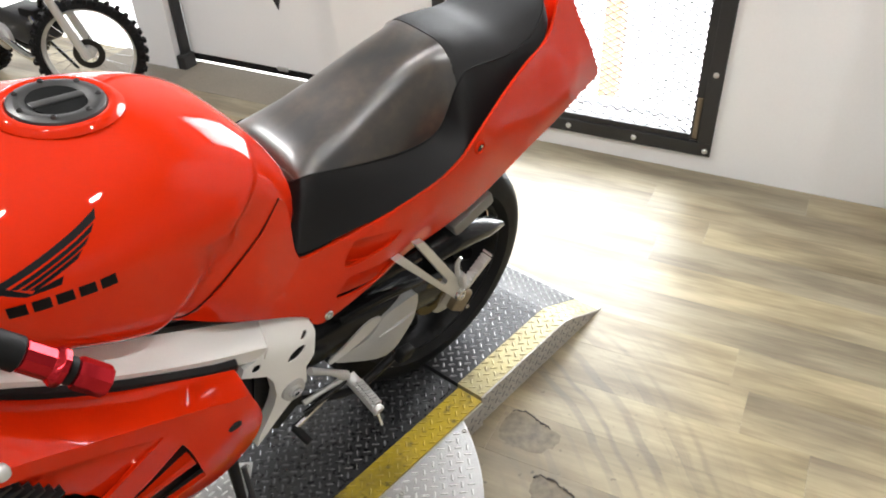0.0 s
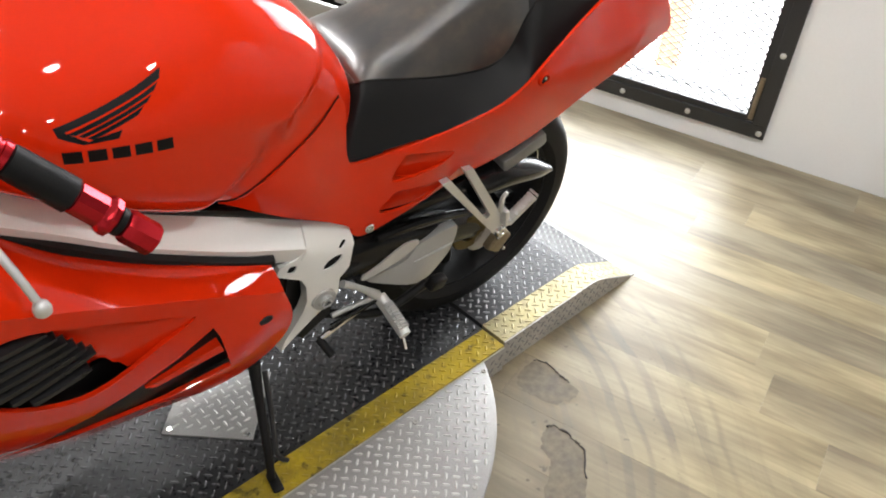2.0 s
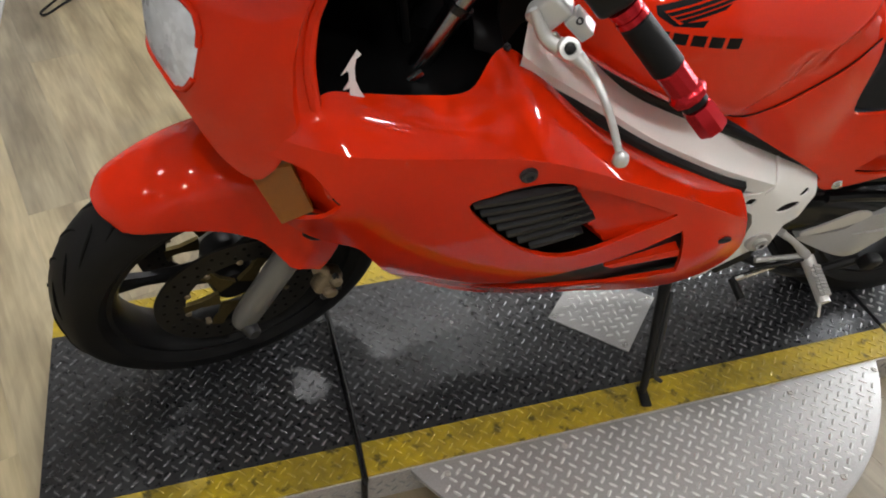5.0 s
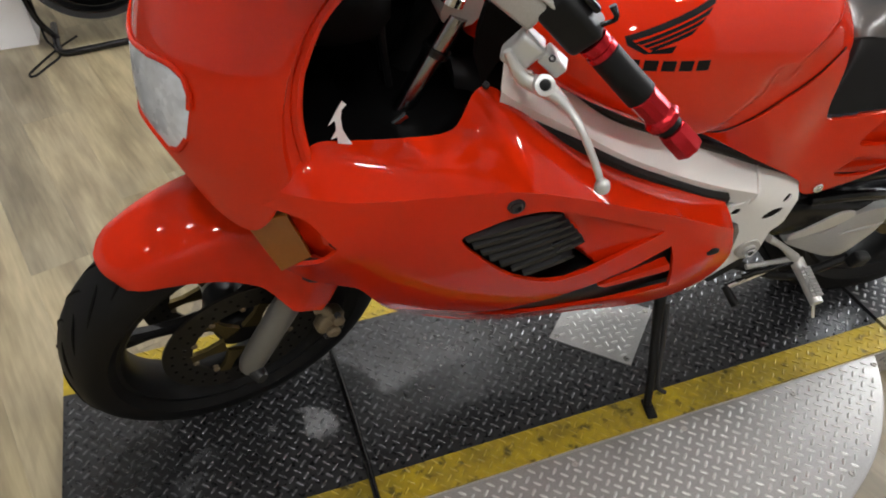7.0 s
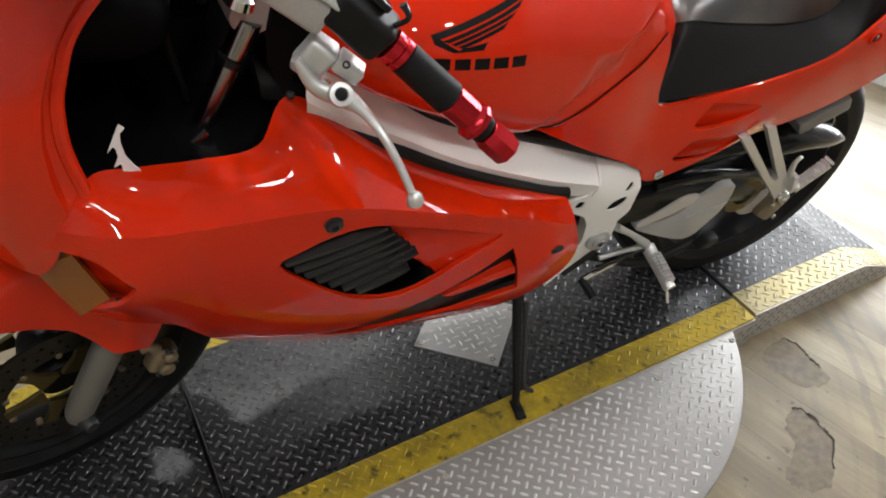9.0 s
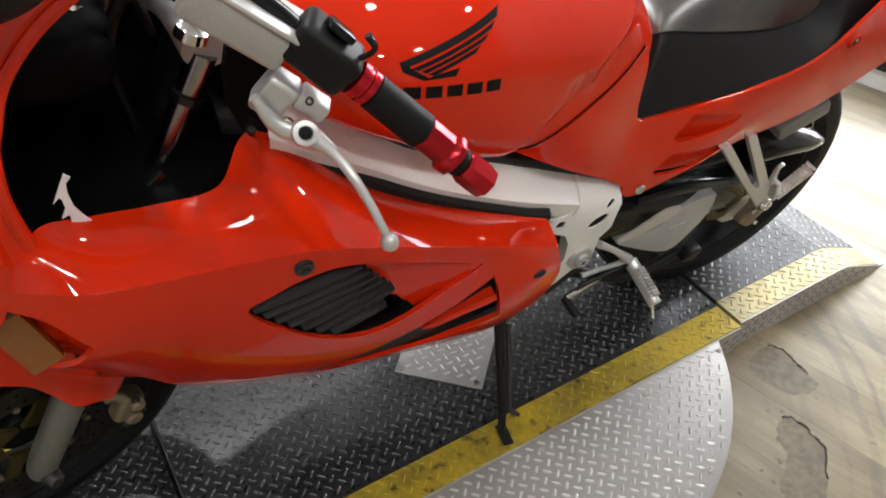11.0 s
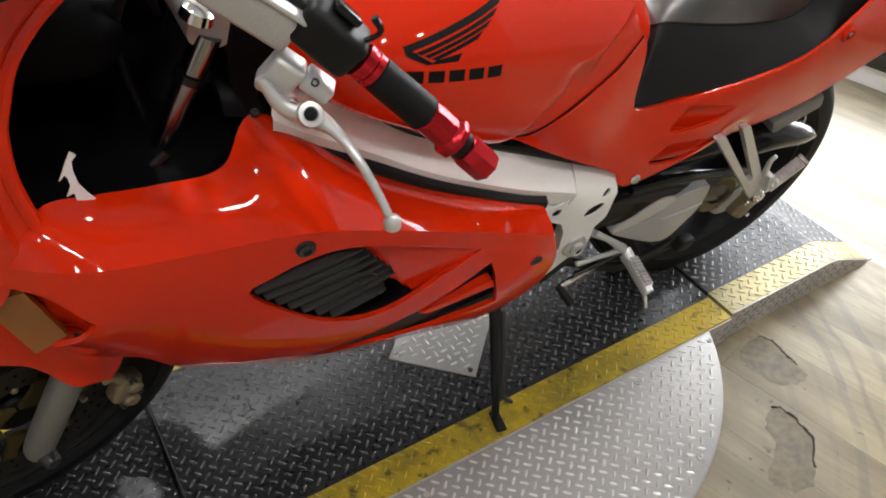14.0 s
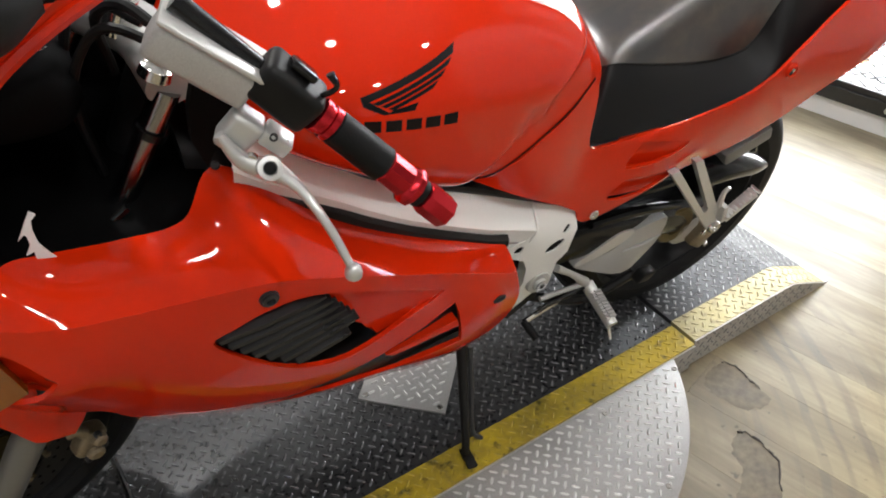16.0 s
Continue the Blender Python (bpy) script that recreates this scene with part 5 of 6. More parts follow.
# clutch master cylinder
RES = look((-1.008, -0.232, 1.040), (-0.953, -0.255, 0.997))
reservoir = part("clutch_reservoir", box(-0.024, 0.024, -0.020, 0.020, -0.052, 0.052, 0.007, 3, m=RES), CAST, handlebar, "cast silver clutch fluid reservoir")
part("reservoir_lid", box(-0.027, 0.027, 0.020, 0.027, -0.055, 0.055, 0.004, 2, m=RES), ALLOY, reservoir, "satin silver reservoir lid")
for s in (-1, 1):
    part("lid_screw", bolt(tuple(RES @ Vector((0.0, 0.027, 0.043 * s))), RES.to_3x3() @ Vector((0, 1, 0)), 0.005, 0.002), DARK_STEEL, reservoir)
part("bar_clamp", box(-0.015, 0.015, -0.032, 0.014, -0.017, 0.017, 0.006, 3, m=look((-0.983, -0.256, 0.972), (-0.91, -0.29, 0.91))), ALLOY, handlebar, "cast clutch lever bracket")
part("clamp_bolt", bolt((-0.986, -0.278, 0.945), (-0.3, -0.9, 0.2), 0.007, 0.005), CHROME, handlebar)
# clutch lever: flat root with a hole, curved blade and ball end
lev = [(-1.012, -0.266, 0.975), (-0.995, -0.276, 0.945), (-0.968, -0.288, 0.932), (-0.954, -0.310, 0.927), (-0.943, -0.338, 0.914), (-0.932, -0.362, 0.888), (-0.924, -0.382, 0.862)]
lever = part("clutch_lever", tube(lev, [0.005, 0.0092, 0.0112, 0.0068, 0.0053, 0.0047, 0.0044], 12), ALLOY, handlebar, "polished alloy clutch lever")
part("lever_ball", lathe([(0, -0.0095), (0.005, -0.0085), (0.009, -0.004), (0.0095, 0.001), (0.008, 0.007), (0.004, 0.011), (0, 0.012)], 18, Matrix.Translation((-0.923, -0.386, 0.857))), ALLOY, lever)
part("lever_pivot", lathe([(0, 0.0), (0.0062, 0.0), (0.0075, 0.003), (0.0125, 0.0025), (0.0135, -0.006), (0, -0.006)], 20, look((-0.974, -0.297, 0.944), (-0.99, -0.60, 1.2)) @ pose(0, 0, 0, 180, 0, 0)), ALLOY, lever)
# solid disc, its black gives the shade of the hole
part("pivot_hole", lathe([(0, 0.0022), (0.0062, 0.0018), (0.0064, -0.002)], 16, look((-0.974, -0.2975, 0.9445), (-0.99, -0.60, 1.2)) @ pose(0, 0, 0, 180, 0, 0)), BLACK_GLOSS, lever, "dark disc standing in for the open pivot hole")
part("lever_adjuster", box(-0.013, 0.013, -0.009, 0.009, -0.016, 0.016, 0.003, 2, m=look((-0.957, -0.272, 0.958), (-0.92, -0.29, 0.925))), ALLOY, lever, "pale alloy adjuster block")
for u in (-0.008, 0.008):
    part("adjuster_screw", bolt((-0.957 + u * 0.7, -0.281, 0.962 - u * 0.7), (-0.25, -0.8, 0.55), 0.0045, 0.003), DARK_STEEL, lever, "dark adjuster screw")
part("clutch_hose", tube([(-1.03, -0.21, 1.05), (-1.06, -0.17, 1.07), (-1.08, -0.10, 1.02), (-1.07, -0.06, 0.93)], 0.006, 8), BLACK_PLASTIC, handlebar)
part("steering_damper_knob", lathe([(0, 0.012), (0.012, 0.012), (0.018, 0.008), (0.019, -0.004), (0, -0.004)], 24, Matrix.Translation((-1.035, -0.115, 0.955)) @ pose(0, 0, 0, 0, 25, 0)), CHROME, bike, "polished fork top cap")
part("instrument_panel", hull([(-1.30, 0.99, 0.96, 0.93, 0.10, 3, 3), (-1.22, 1.01, 0.95, 0.90, 0.14, 3, 3), (-1.14, 1.0, 0.95, 0.89, 0.13, 3, 3), (-1.11, 0.97, 0.94, 0.91, 0.10, 3, 3)], 28, 4), SHADE_BLACK, bike, "black instrument binnacle")
# hull added to fill the cockpit so it reads as a dark cavity
part("inner_tray", hull([(-1.33, 0.80, 0.76, 0.66, 0.16, 5, 5), (-1.25, 0.80, 0.76, 0.64, 0.205, 5, 5), (-1.10, 0.795, 0.75, 0.62, 0.19, 5, 5), (-1.0, 0.80, 0.72, 0.60, 0.14, 5, 5), (-0.93, 0.76, 0.66, 0.60, 0.12, 4, 4)], 28, 4), SHADE_BLACK, bike, "black filler hull added to darken the cockpit")
part("airbox", hull([(-1.02, 0.84, 0.77, 0.66, 0.10, 3, 3), (-0.85, 0.80, 0.70, 0.55, 0.15, 3, 3), (-0.6, 0.68, 0.6, 0.40, 0.15, 3, 3), (-0.42, 0.56, 0.5, 0.36, 0.13, 3, 3)], 24, 4), BLACK_PLASTIC, bike, "black engine and airbox bulk")
part("fork_cable", tube([(-1.10, -0.14, 0.80), (-1.135, -0.145, 0.775), (-1.15, -0.14, 0.73)], 0.006, 8), CHROME, bike)
# added panel, blacks out red that deep shade would hide
part("cowl_liner", box(-1.30, -0.93, 0.150, 0.156, 0.68, 0.99, 0.002, 1), SHADE_BLACK, bike, "black panel added to hide the far fairing's red")
# added sheet, covers the tank's red beside the steering head
part("inner_shroud", sheet([(-1.024, 0.915), (-1.022, 0.955), (-1.012, 0.992), (-0.981, 0.976), (-0.955, 0.934), (-0.972, 0.915), (-0.995, 0.905), (-1.012, 0.875)], lambda x, z: 0 * x - 0.192, (), 0.02, 0.012), SHADE_BLACK, bike, "black sheet added at the steering head")
part("ignition_barrel", lathe([(0, 0.010), (0.010, 0.010), (0.013, 0.014), (0.019, 0.013), (0.021, 0.006), (0.021, -0.03), (0, -0.03)], 24, Matrix.Translation((-1.045, -0.02, 0.985)) @ pose(0, 0, 0, 0, 22, 0)), CHROME, bike, "polished ignition barrel")
part("gauge_bezel", lathe([(0.034, -0.004), (0.041, -0.004), (0.042, 0.004), (0.038, 0.008), (0.034, 0.005)], 32, Matrix.Translation((-1.155, -0.055, 1.0)) @ pose(0, 0, 0, 0, 40, 0), closed=True), CHROME, bike, "polished gauge bezel")
for k, (y, h) in enumerate(((-0.09, 0.02), (-0.05, 0.035), (0.02, 0.03))):
    part("control_cable", tube([(-1.02 - 0.02 * k, y - 0.08, 0.99 + h), (-1.08 - 0.01 * k, y - 0.03, 1.0 + h), (-1.12, y, 0.93), (-1.11, y + 0.02, 0.80)], 0.0055, 8), BLACK_PLASTIC, bike)
# white sheet imitates the bright background showing through the far-side gap
part("white_tag", sheet([(-1.195, 0.890), (-1.190, 0.884), (-1.196, 0.878), (-1.198, 0.865), (-1.197, 0.846), (-1.191, 0.830), (-1.182, 0.813), (-1.186, 0.786), (-1.207, 0.795), (-1.204, 0.826), (-1.204, 0.836), (-1.212, 0.833), (-1.205, 0.846), (-1.205, 0.858), (-1.207, 0.862), (-1.214, 0.855), (-1.203, 0.876)], lambda x, z: 0 * x - 0.208, (), 0.02, 0.002), WALL_PAINT, bike, "white sheet standing in for light through the far gap")


# wheels
def wheel(name, radius, width, m, rim_r, spokes, label, turn=0.35):
    w = new(name)
    w.parent, w.matrix_local = bike, m
    tagged(w, label)
    h = width / 2
    prof = [(rim_r, -h * 0.72), (rim_r + 0.012, -h * 0.9)]
    for k in range(33):
        a = math.pi * (k / 32)
        prof.append((rim_r + 0.02 + (radius - rim_r - 0.02) * math.sin(a) ** 0.62, -h * math.copysign(abs(math.cos(a)) ** 0.9, math.cos(a))))
    prof += [(rim_r + 0.012, h * 0.9), (rim_r, h * 0.72)]
    up = pose(0, 0, 0, 90, 0, 0)
    tyre = part("tyre", lathe(prof, 96, up, closed=True), RUBBER, w, "black road tyre with swept grooves")
    # swept tread grooves as near-black bars, their shade put into the colour
    n = 26
    for s in (-1, 1):
        for k in range(n):
            a0 = 2 * math.pi * (k + 0.25 * s) / n
            pts = []
            for u in np.linspace(0, 1, 6):
                th = math.pi / 2 + s * (0.10 + 0.62 * u)
                r = rim_r + 0.02 + (radius - rim_r - 0.02) * math.sin(th) ** 0.62 - 0.0006
                a = a0 + 0.22 * u ** 1.4
                y = h * math.copysign(abs(math.cos(th)) ** 0.9, math.cos(th))
                pts.append((r * math.cos(a), y, r * math.sin(a)))
            part("tread_groove", tube(pts, [0.001, 0.0026, 0.0034, 0.0034, 0.0026, 0.001], 5, 1), BLACK_GROOVE, tyre)
    part("rim", lathe([(rim_r + 0.004, -h * 0.78), (rim_r - 0.004, -h * 0.80), (rim_r - 0.012, -h * 0.66), (rim_r - 0.022, -h * 0.3), (rim_r - 0.022, h * 0.3), (rim_r - 0.012, h * 0.66), (rim_r - 0.004, h * 0.80), (rim_r + 0.004, h * 0.78), (rim_r + 0.002, 0)], 72, up, closed=True), RIM_PAINT, w, "dark cast wheel rim")
    part("hub", lathe([(0, -0.05), (0.038, -0.05), (0.045, -0.03), (0.04, 0.0), (0.045, 0.03), (0.038, 0.05), (0, 0.05)], 36, up), RIM_PAINT, w)
    for k in range(spokes):
        a = 2 * math.pi * k / spokes + turn
        rot = Matrix.Rotation(a, 4, "Y")
        loops = []
        for r, wd, th in ((0.03, 0.036, 0.030), (0.09, 0.026, 0.024), (0.15, 0.024, 0.022), (rim_r - 0.016, 0.040, 0.030)):
            loops.append([tuple(rot @ Vector((r, th * 0.5 * c, wd * 0.5 * s))) for c, s in ((-0.5, -1), (0.5, -1), (1, -0.5), (1, 0.5), (0.5, 1), (-0.5, 1), (-1, 0.5), (-1, -0.5))])
        part("spoke", rings(bmesh.new(), loops), RIM_PAINT, w)
    return w


def brake_disc(w, y, r0, r1, bob):
    """Drilled ring on a carrier with bobbins."""
    up = Matrix.Translation((0, y, 0)) @ pose(0, 0, 0, 90, 0, 0)
    d = part("brake_disc", lathe([(r0, -0.0025), (r1, -0.0025), (r1, 0.0025), (r0, 0.0025)], 72, up, closed=True), DISC_STEEL, w, "drilled steel brake disc")
    # drillings are solid near-black discs in place of shaded holes
    for ring, cnt in ((0.3, 30), (0.7, 30)):
        for k in range(cnt):
            a = 2 * math.pi * (k + ring) / cnt
            r = r0 + (r1 - r0) * ring
            part("drilling", lathe([(0, 0.0034), (0.0032, 0.0034), (0.0036, 0.0)], 8, up @ Matrix.Translation((r * math.cos(a), r * math.sin(a), 0))), BLACK_GROOVE, d)
    for k in range(6):
        a = 2 * math.pi * k / 6
        rot = Matrix.Rotation(a, 4, "Y")
        part("carrier_arm", rings(bmesh.new(), [[tuple(rot @ Vector((r, y + c * 0.004, s * wd))) for c, s in ((-1, -1), (1, -1), (1, 1), (-1, 1))] for r, wd in ((0.035, 0.018), (0.07, 0.009), (r0 + 0.004, 0.011))]), BRASS, d, "bronze disc carrier arm")
    # bobbins in a pale bronze that also puts glints on the dark disc
    for k in range(bob):
        a = 2 * math.pi * k / bob + 0.2
        part("bobbin", lathe([(0, 0.006), (0.003, 0.006), (0.005, 0.005), (0.006, 0.002), (0.006, -0.004), (0, -0.004)], 14, up @ Matrix.Translation((r0 * math.cos(a), r0 * math.sin(a), 0))), BRASS_PALE, d, "pale bronze disc bobbin")
    return d


AX = Vector((math.sin(radians(25)), 0, math.cos(radians(25))))
Q = Vector((-1.365, -0.01, 0.29))
STEER = Matrix.Translation(Q) @ Matrix.Rotation(radians(17), 4, AX) @ Matrix.Translation(-Q)
front_wheel = wheel("front_wheel", 0.298, 0.12, STEER @ Matrix.Translation((-1.415, -0.01, 0.300)), 0.217, 3, "black front wheel with drilled brake disc", 1.29)
brake_disc(front_wheel, 0.062, 0.095, 0.148, 10)
brake_disc(front_wheel, -0.062, 0.095, 0.148, 10)
rear_wheel = wheel("rear_wheel", 0.308, 0.165, Matrix.Translation((0.022, 0, 0.306)), 0.217, 5, "black rear wheel behind the swingarm")
# front caliper and axle cap
CAL = Matrix.Translation((-1.242, -0.120, 0.349)) @ pose(0, 0, 0, 0, 30, 18) @ Matrix.Diagonal((0.9, 0.9, 0.72, 1))
cal = part("front_caliper", box(-0.022, 0.022, -0.020, 0.016, -0.036, 0.036, 0.010, 3, m=CAL), BRASS_PALE, bike, "bronze painted brake caliper")
for dx, dz, r in ((0.004, 0.019, 0.015), (0.006, -0.018, 0.017)):
    part("piston_boss", lathe([(0, 0.012), (r * 0.6, 0.012), (r * 0.9, 0.008), (r, -0.01), (0, -0.01)], 22, CAL @ Matrix.Translation((dx, -0.020, dz)) @ pose(0, 0, 0, 90, 0, 0)), BRASS_PALE, cal)
part("caliper_lug", tube([tuple(CAL @ Vector(q)) for q in ((-0.018, -0.008, 0.030), (-0.034, -0.006, 0.040), (-0.046, -0.002, 0.030))], [0.010, 0.008, 0.009], 12), BRASS_PALE, cal)
for dz in (0.034, 0.0, -0.034):
    part("caliper_bolt", bolt(tuple(CAL @ Vector((0.018 - abs(dz) * 0.6, -0.021, dz))), CAL.to_3x3() @ Vector((0, -1, 0)), 0.006, 0.005), DARK_STEEL, cal)
part("axle_cap", lathe([(0, 0.006), (0.010, 0.006), (0.013, 0.002), (0.016, -0.02), (0, -0.02)], 20, Matrix.Translation((-1.378, -0.142, 0.238)) @ pose(0, 0, 0, 90, 0, 26)), DARK_STEEL, bike)
part("reflector", box(-0.02, 0.02, -0.004, 0.004, -0.012, 0.012, 0.003, 2, m=Matrix.Translation((-1.245, -0.13, 0.435)) @ pose(0, 0, 0, 0, 25, 20)), AMBER, bike, "amber reflector on the fork")
part("brake_hose", tube([(-1.255, -0.10, 0.37), (-1.22, -0.11, 0.44), (-1.20, -0.10, 0.55), (-1.15, -0.06, 0.68)], 0.006, 8), BLACK_PLASTIC, bike)

# front mudguard: follows the tyre, wider skirts towards the fork
MG = STEER @ Matrix.Translation((-1.415, -0.01, 0.300))
rows = []
for a in np.linspace(radians(59), radians(136), 34):
    deg = math.degrees(a)
    u = (deg - 59) / 77
    w = float(np.interp(deg, (59, 60.5, 62.5, 66, 75, 92, 104, 114, 122, 136), (0.034, 0.050, 0.062, 0.069, 0.074, 0.082, 0.104, 0.132, 0.140, 0.140)))
    edge_r = float(np.interp(deg, (59, 61, 64, 70, 79, 92, 102, 118, 136), (0.300, 0.299, 0.292, 0.271, 0.245, 0.214, 0.205, 0.168, 0.175)))
    r = 0.327 + 0.010 * math.sin(math.pi * u) + 0.004 * max(0, 1 - abs(deg - 62) / 5)
    row = []
    for v in np.linspace(-1, 1, 25):
        if abs(v) < 0.55:
            y, rr = min(w, 0.085) * 0.93 * math.sin(v / 0.55 * math.pi / 2 * 0.8) / math.sin(math.pi / 2 * 0.8), r - 0.030 * (abs(v) / 0.55) ** 2.4
        else:
            q = (abs(v) - 0.55) / 0.45
            w0 = min(w, 0.085)
            y, rr = math.copysign(w0 * 0.93 + (w - w0 * 0.93) * math.sin(q * math.pi / 2), v), r - 0.030 + (min(edge_r, r - 0.031) - r + 0.030) * q
        row.append(tuple(MG @ Vector((-rr * math.cos(a), y, rr * math.sin(a)))))
    rows.append(row)
mg = rings(bmesh.new(), rows, False, False)
bmesh.ops.solidify(mg, geom=mg.faces[:], thickness=-0.003)
part("front_mudguard", mg, RED, bike, "glossy red front mudguard with chipped edge")

# engine room, swingarm, foot controls
part("engine", box(-0.97, -0.44, -0.13, 0.13, 0.25, 0.60, 0.04, 3), BLACK_PLASTIC, bike, "dark engine behind the fairing")
part("sprocket_cover", sheet([(-0.505, 0.44), (-0.44, 0.42), (-0.40, 0.36), (-0.41, 0.29), (-0.47, 0.25), (-0.52, 0.30)], lambda x, z: 0 * x - 0.135, (), 0.02, 0.03), BLACK_PLASTIC, bike)
part("swingarm", hull([(-0.45, 0.46, 0.38, 0.31, 0.11, 4, 4), (-0.30, 0.44, 0.375, 0.30, 0.122, 3, 3), (-0.12, 0.40, 0.35, 0.28, 0.12, 3, 3), (0.02, 0.37, 0.31, 0.25, 0.11, 2.6, 2.6), (0.09, 0.34, 0.31, 0.28, 0.09, 2.2, 2.2)], 28, 5), BLACK_GLOSS, bike, "black single sided swingarm")
part("chain_cover", sheet(curve([(-0.318, 0.326), (-0.276, 0.337), (-0.225, 0.350), (-0.185, 0.372), (-0.105, 0.385), (-0.094, 0.374), (-0.097, 0.345), (-0.108, 0.304), (-0.141, 0.277), (-0.199, 0.278), (-0.276, 0.305)], 3, True), spline_field([(-0.33, 0.31, -0.125), (-0.19, 0.31, -0.150), (-0.19, 0.37, -0.128), (-0.08, 0.36, -0.132), (-0.12, 0.27, -0.128)]), (), 0.015, 0.02), CAST, bike, "grey cast swingarm cover")
part("cover_rib", tube([(-0.215, -0.146, 0.345), (-0.16, -0.149, 0.352), (-0.112, -0.142, 0.350)], [0.002, 0.004, 0.002], 8), CAST, bike)
part("heel_guard", sheet(curve([(-0.360, 0.398), (-0.324, 0.412), (-0.27, 0.439), (-0.236, 0.437), (-0.232, 0.424), (-0.266, 0.404), (-0.319, 0.391), (-0.356, 0.387)], 3, True), lambda x, z: -0.168 - 0.0 * x, (), 0.012, 0.004), ALLOY, bike, "polished heel guard plate")
part("rear_sprocket", lathe([(0.024, -0.004), (0.046, -0.004), (0.050, 0.0), (0.046, 0.004), (0.024, 0.004)], 36, Matrix.Translation((-0.028, -0.108, 0.312)) @ pose(0, 0, 0, 90, 0, 0), closed=True), BRASS, bike, "dull bronze sprocket ring")
part("rear_caliper", box(-0.024, 0.024, -0.016, 0.016, -0.030, 0.030, 0.008, 3, m=Matrix.Translation((0.055, -0.118, 0.262)) @ pose(0, 0, 0, 0, 35, 0)), BRASS_PALE, bike, "pale bronze rear brake caliper")
for x, z in ((0.043, 0.285), (0.068, 0.240)):
    part("caliper_bolt", bolt((x, -0.135, z), (0, -1, 0), 0.006, 0.004), CHROME, bike)
part("chain_guard", tube([(-0.30, -0.118, 0.432), (-0.18, -0.120, 0.425), (-0.06, -0.118, 0.395)], [0.010, 0.012, 0.008], 10), BLACK_GLOSS, bike, "glossy black chain guard")
part("brake_hose", tube([(0.075, -0.075, 0.505), (0.115, -0.10, 0.500), (0.135, -0.105, 0.470), (0.12, -0.108, 0.44)], 0.004, 8), CHROME, bike, "bright rear brake hose")
peg = part("foot_peg", tube([(-0.318, -0.172, 0.324), (-0.316, -0.20, 0.314), (-0.314, -0.262, 0.294)], [0.014, 0.0135, 0.0125], 14, 3), ALLOY, bike, "serrated alloy foot peg")
for k in range(9):
    for j in range(3):
        u = (k + 1.0) / 10.5
        c = Vector((-0.317, -0.19, 0.3175)).lerp(Vector((-0.314, -0.259, 0.295)), u)
        part("peg_tooth", box(-0.0035, 0.0035, -0.0028, 0.0028, -0.003, 0.003, m=Matrix.Translation(c + Vector((-0.008 + 0.008 * j, -0.003, 0.0135 - 0.002 * abs(j - 1))))), ALLOY, peg, smooth=False)
part("peg_feeler", bar((-0.314, -0.255, 0.285), (-0.316, -0.272, 0.262), 0.0035, 8), CHROME, peg)
part("peg_bracket", tube([(-0.405, -0.165, 0.402), (-0.365, -0.170, 0.372), (-0.325, -0.172, 0.332)], [0.008, 0.0065, 0.011], 12), CAST, bike, "alloy foot peg bracket")
part("peg_bracket", tube([(-0.425, -0.165, 0.322), (-0.37, -0.170, 0.328), (-0.325, -0.172, 0.328)], [0.006, 0.005, 0.008], 12), CAST, bike, "alloy foot peg bracket")
part("shift_rod", tube([(-0.43, -0.172, 0.300), (-0.37, -0.178, 0.318), (-0.33, -0.178, 0.326)], 0.005, 8), BLACK_GLOSS, bike)
shift = part("shift_lever", tube([(-0.335, -0.165, 0.31), (-0.40, -0.165, 0.285), (-0.455, -0.168, 0.268)], 0.006, 8), CHROME, bike, "steel gear shift lever")
part("shift_rubber", bar((-0.452, -0.165, 0.268), (-0.444, -0.205, 0.252), 0.0085, 12), RUBBER, shift, "black rubber toe piece")
part("centre_stand_knob", box(-0.022, 0.022, -0.012, 0.012, -0.016, 0.016, 0.006, 3, m=Matrix.Translation((-0.19, -0.195, 0.318)) @ pose(0, 0, 0, 10, 20, 10)), RUBBER, bike, "grey rubber centre stand lever end")
part("centre_stand", tube([(-0.42, -0.12, 0.28), (-0.30, -0.16, 0.255), (-0.20, -0.18, 0.31)], 0.010, 10), BLACK_PLASTIC, bike)
stand = part("side_stand", tube([(-0.585, -0.150, 0.265), (-0.596, -0.190, 0.190), (-0.612, -0.252, 0.090), (-0.617, -0.270, 0.047)], [0.0125, 0.0095, 0.0085, 0.008], 12, 4), BLACK_PLASTIC, bike, "black side stand folded down")
FOOT = BIKE.inverted() @ pose(-0.637, 0.026, PLATFORM + 0.0016, 0, 0, -12)
foot = part("stand_foot", box(-0.011, 0.011, -0.024, 0.026, 0.0, 0.008, 0.0035, 2, m=FOOT), BLACK_PLASTIC, stand)
part("stand_spring", tube([(-0.566, -0.155, 0.235), (-0.576, -0.195, 0.165), (-0.590, -0.238, 0.098), (-0.588, -0.252, 0.072), (-0.574, -0.260, 0.060)], [0.006, 0.006, 0.005, 0.005, 0.0045], 8), DARK_STEEL, stand, "dark return spring")
# passenger footrest
HANGER = [(-0.216, 0.588), (-0.056, 0.398), (-0.044, 0.384), (-0.030, 0.379), (-0.017, 0.386), (-0.016, 0.402), (-0.028, 0.422), (-0.143, 0.597), (-0.164, 0.600), (-0.074, 0.456), (-0.079, 0.450), (-0.085, 0.451), (-0.197, 0.590)]
hang = part("rear_peg_hanger", sheet(HANGER, lambda x, z: -0.196 + 0.05 * np.clip(z - 0.45, 0, 1), (), 0.02, 0.013), ALLOY, bike, "silver alloy passenger peg hanger", sharp=30)
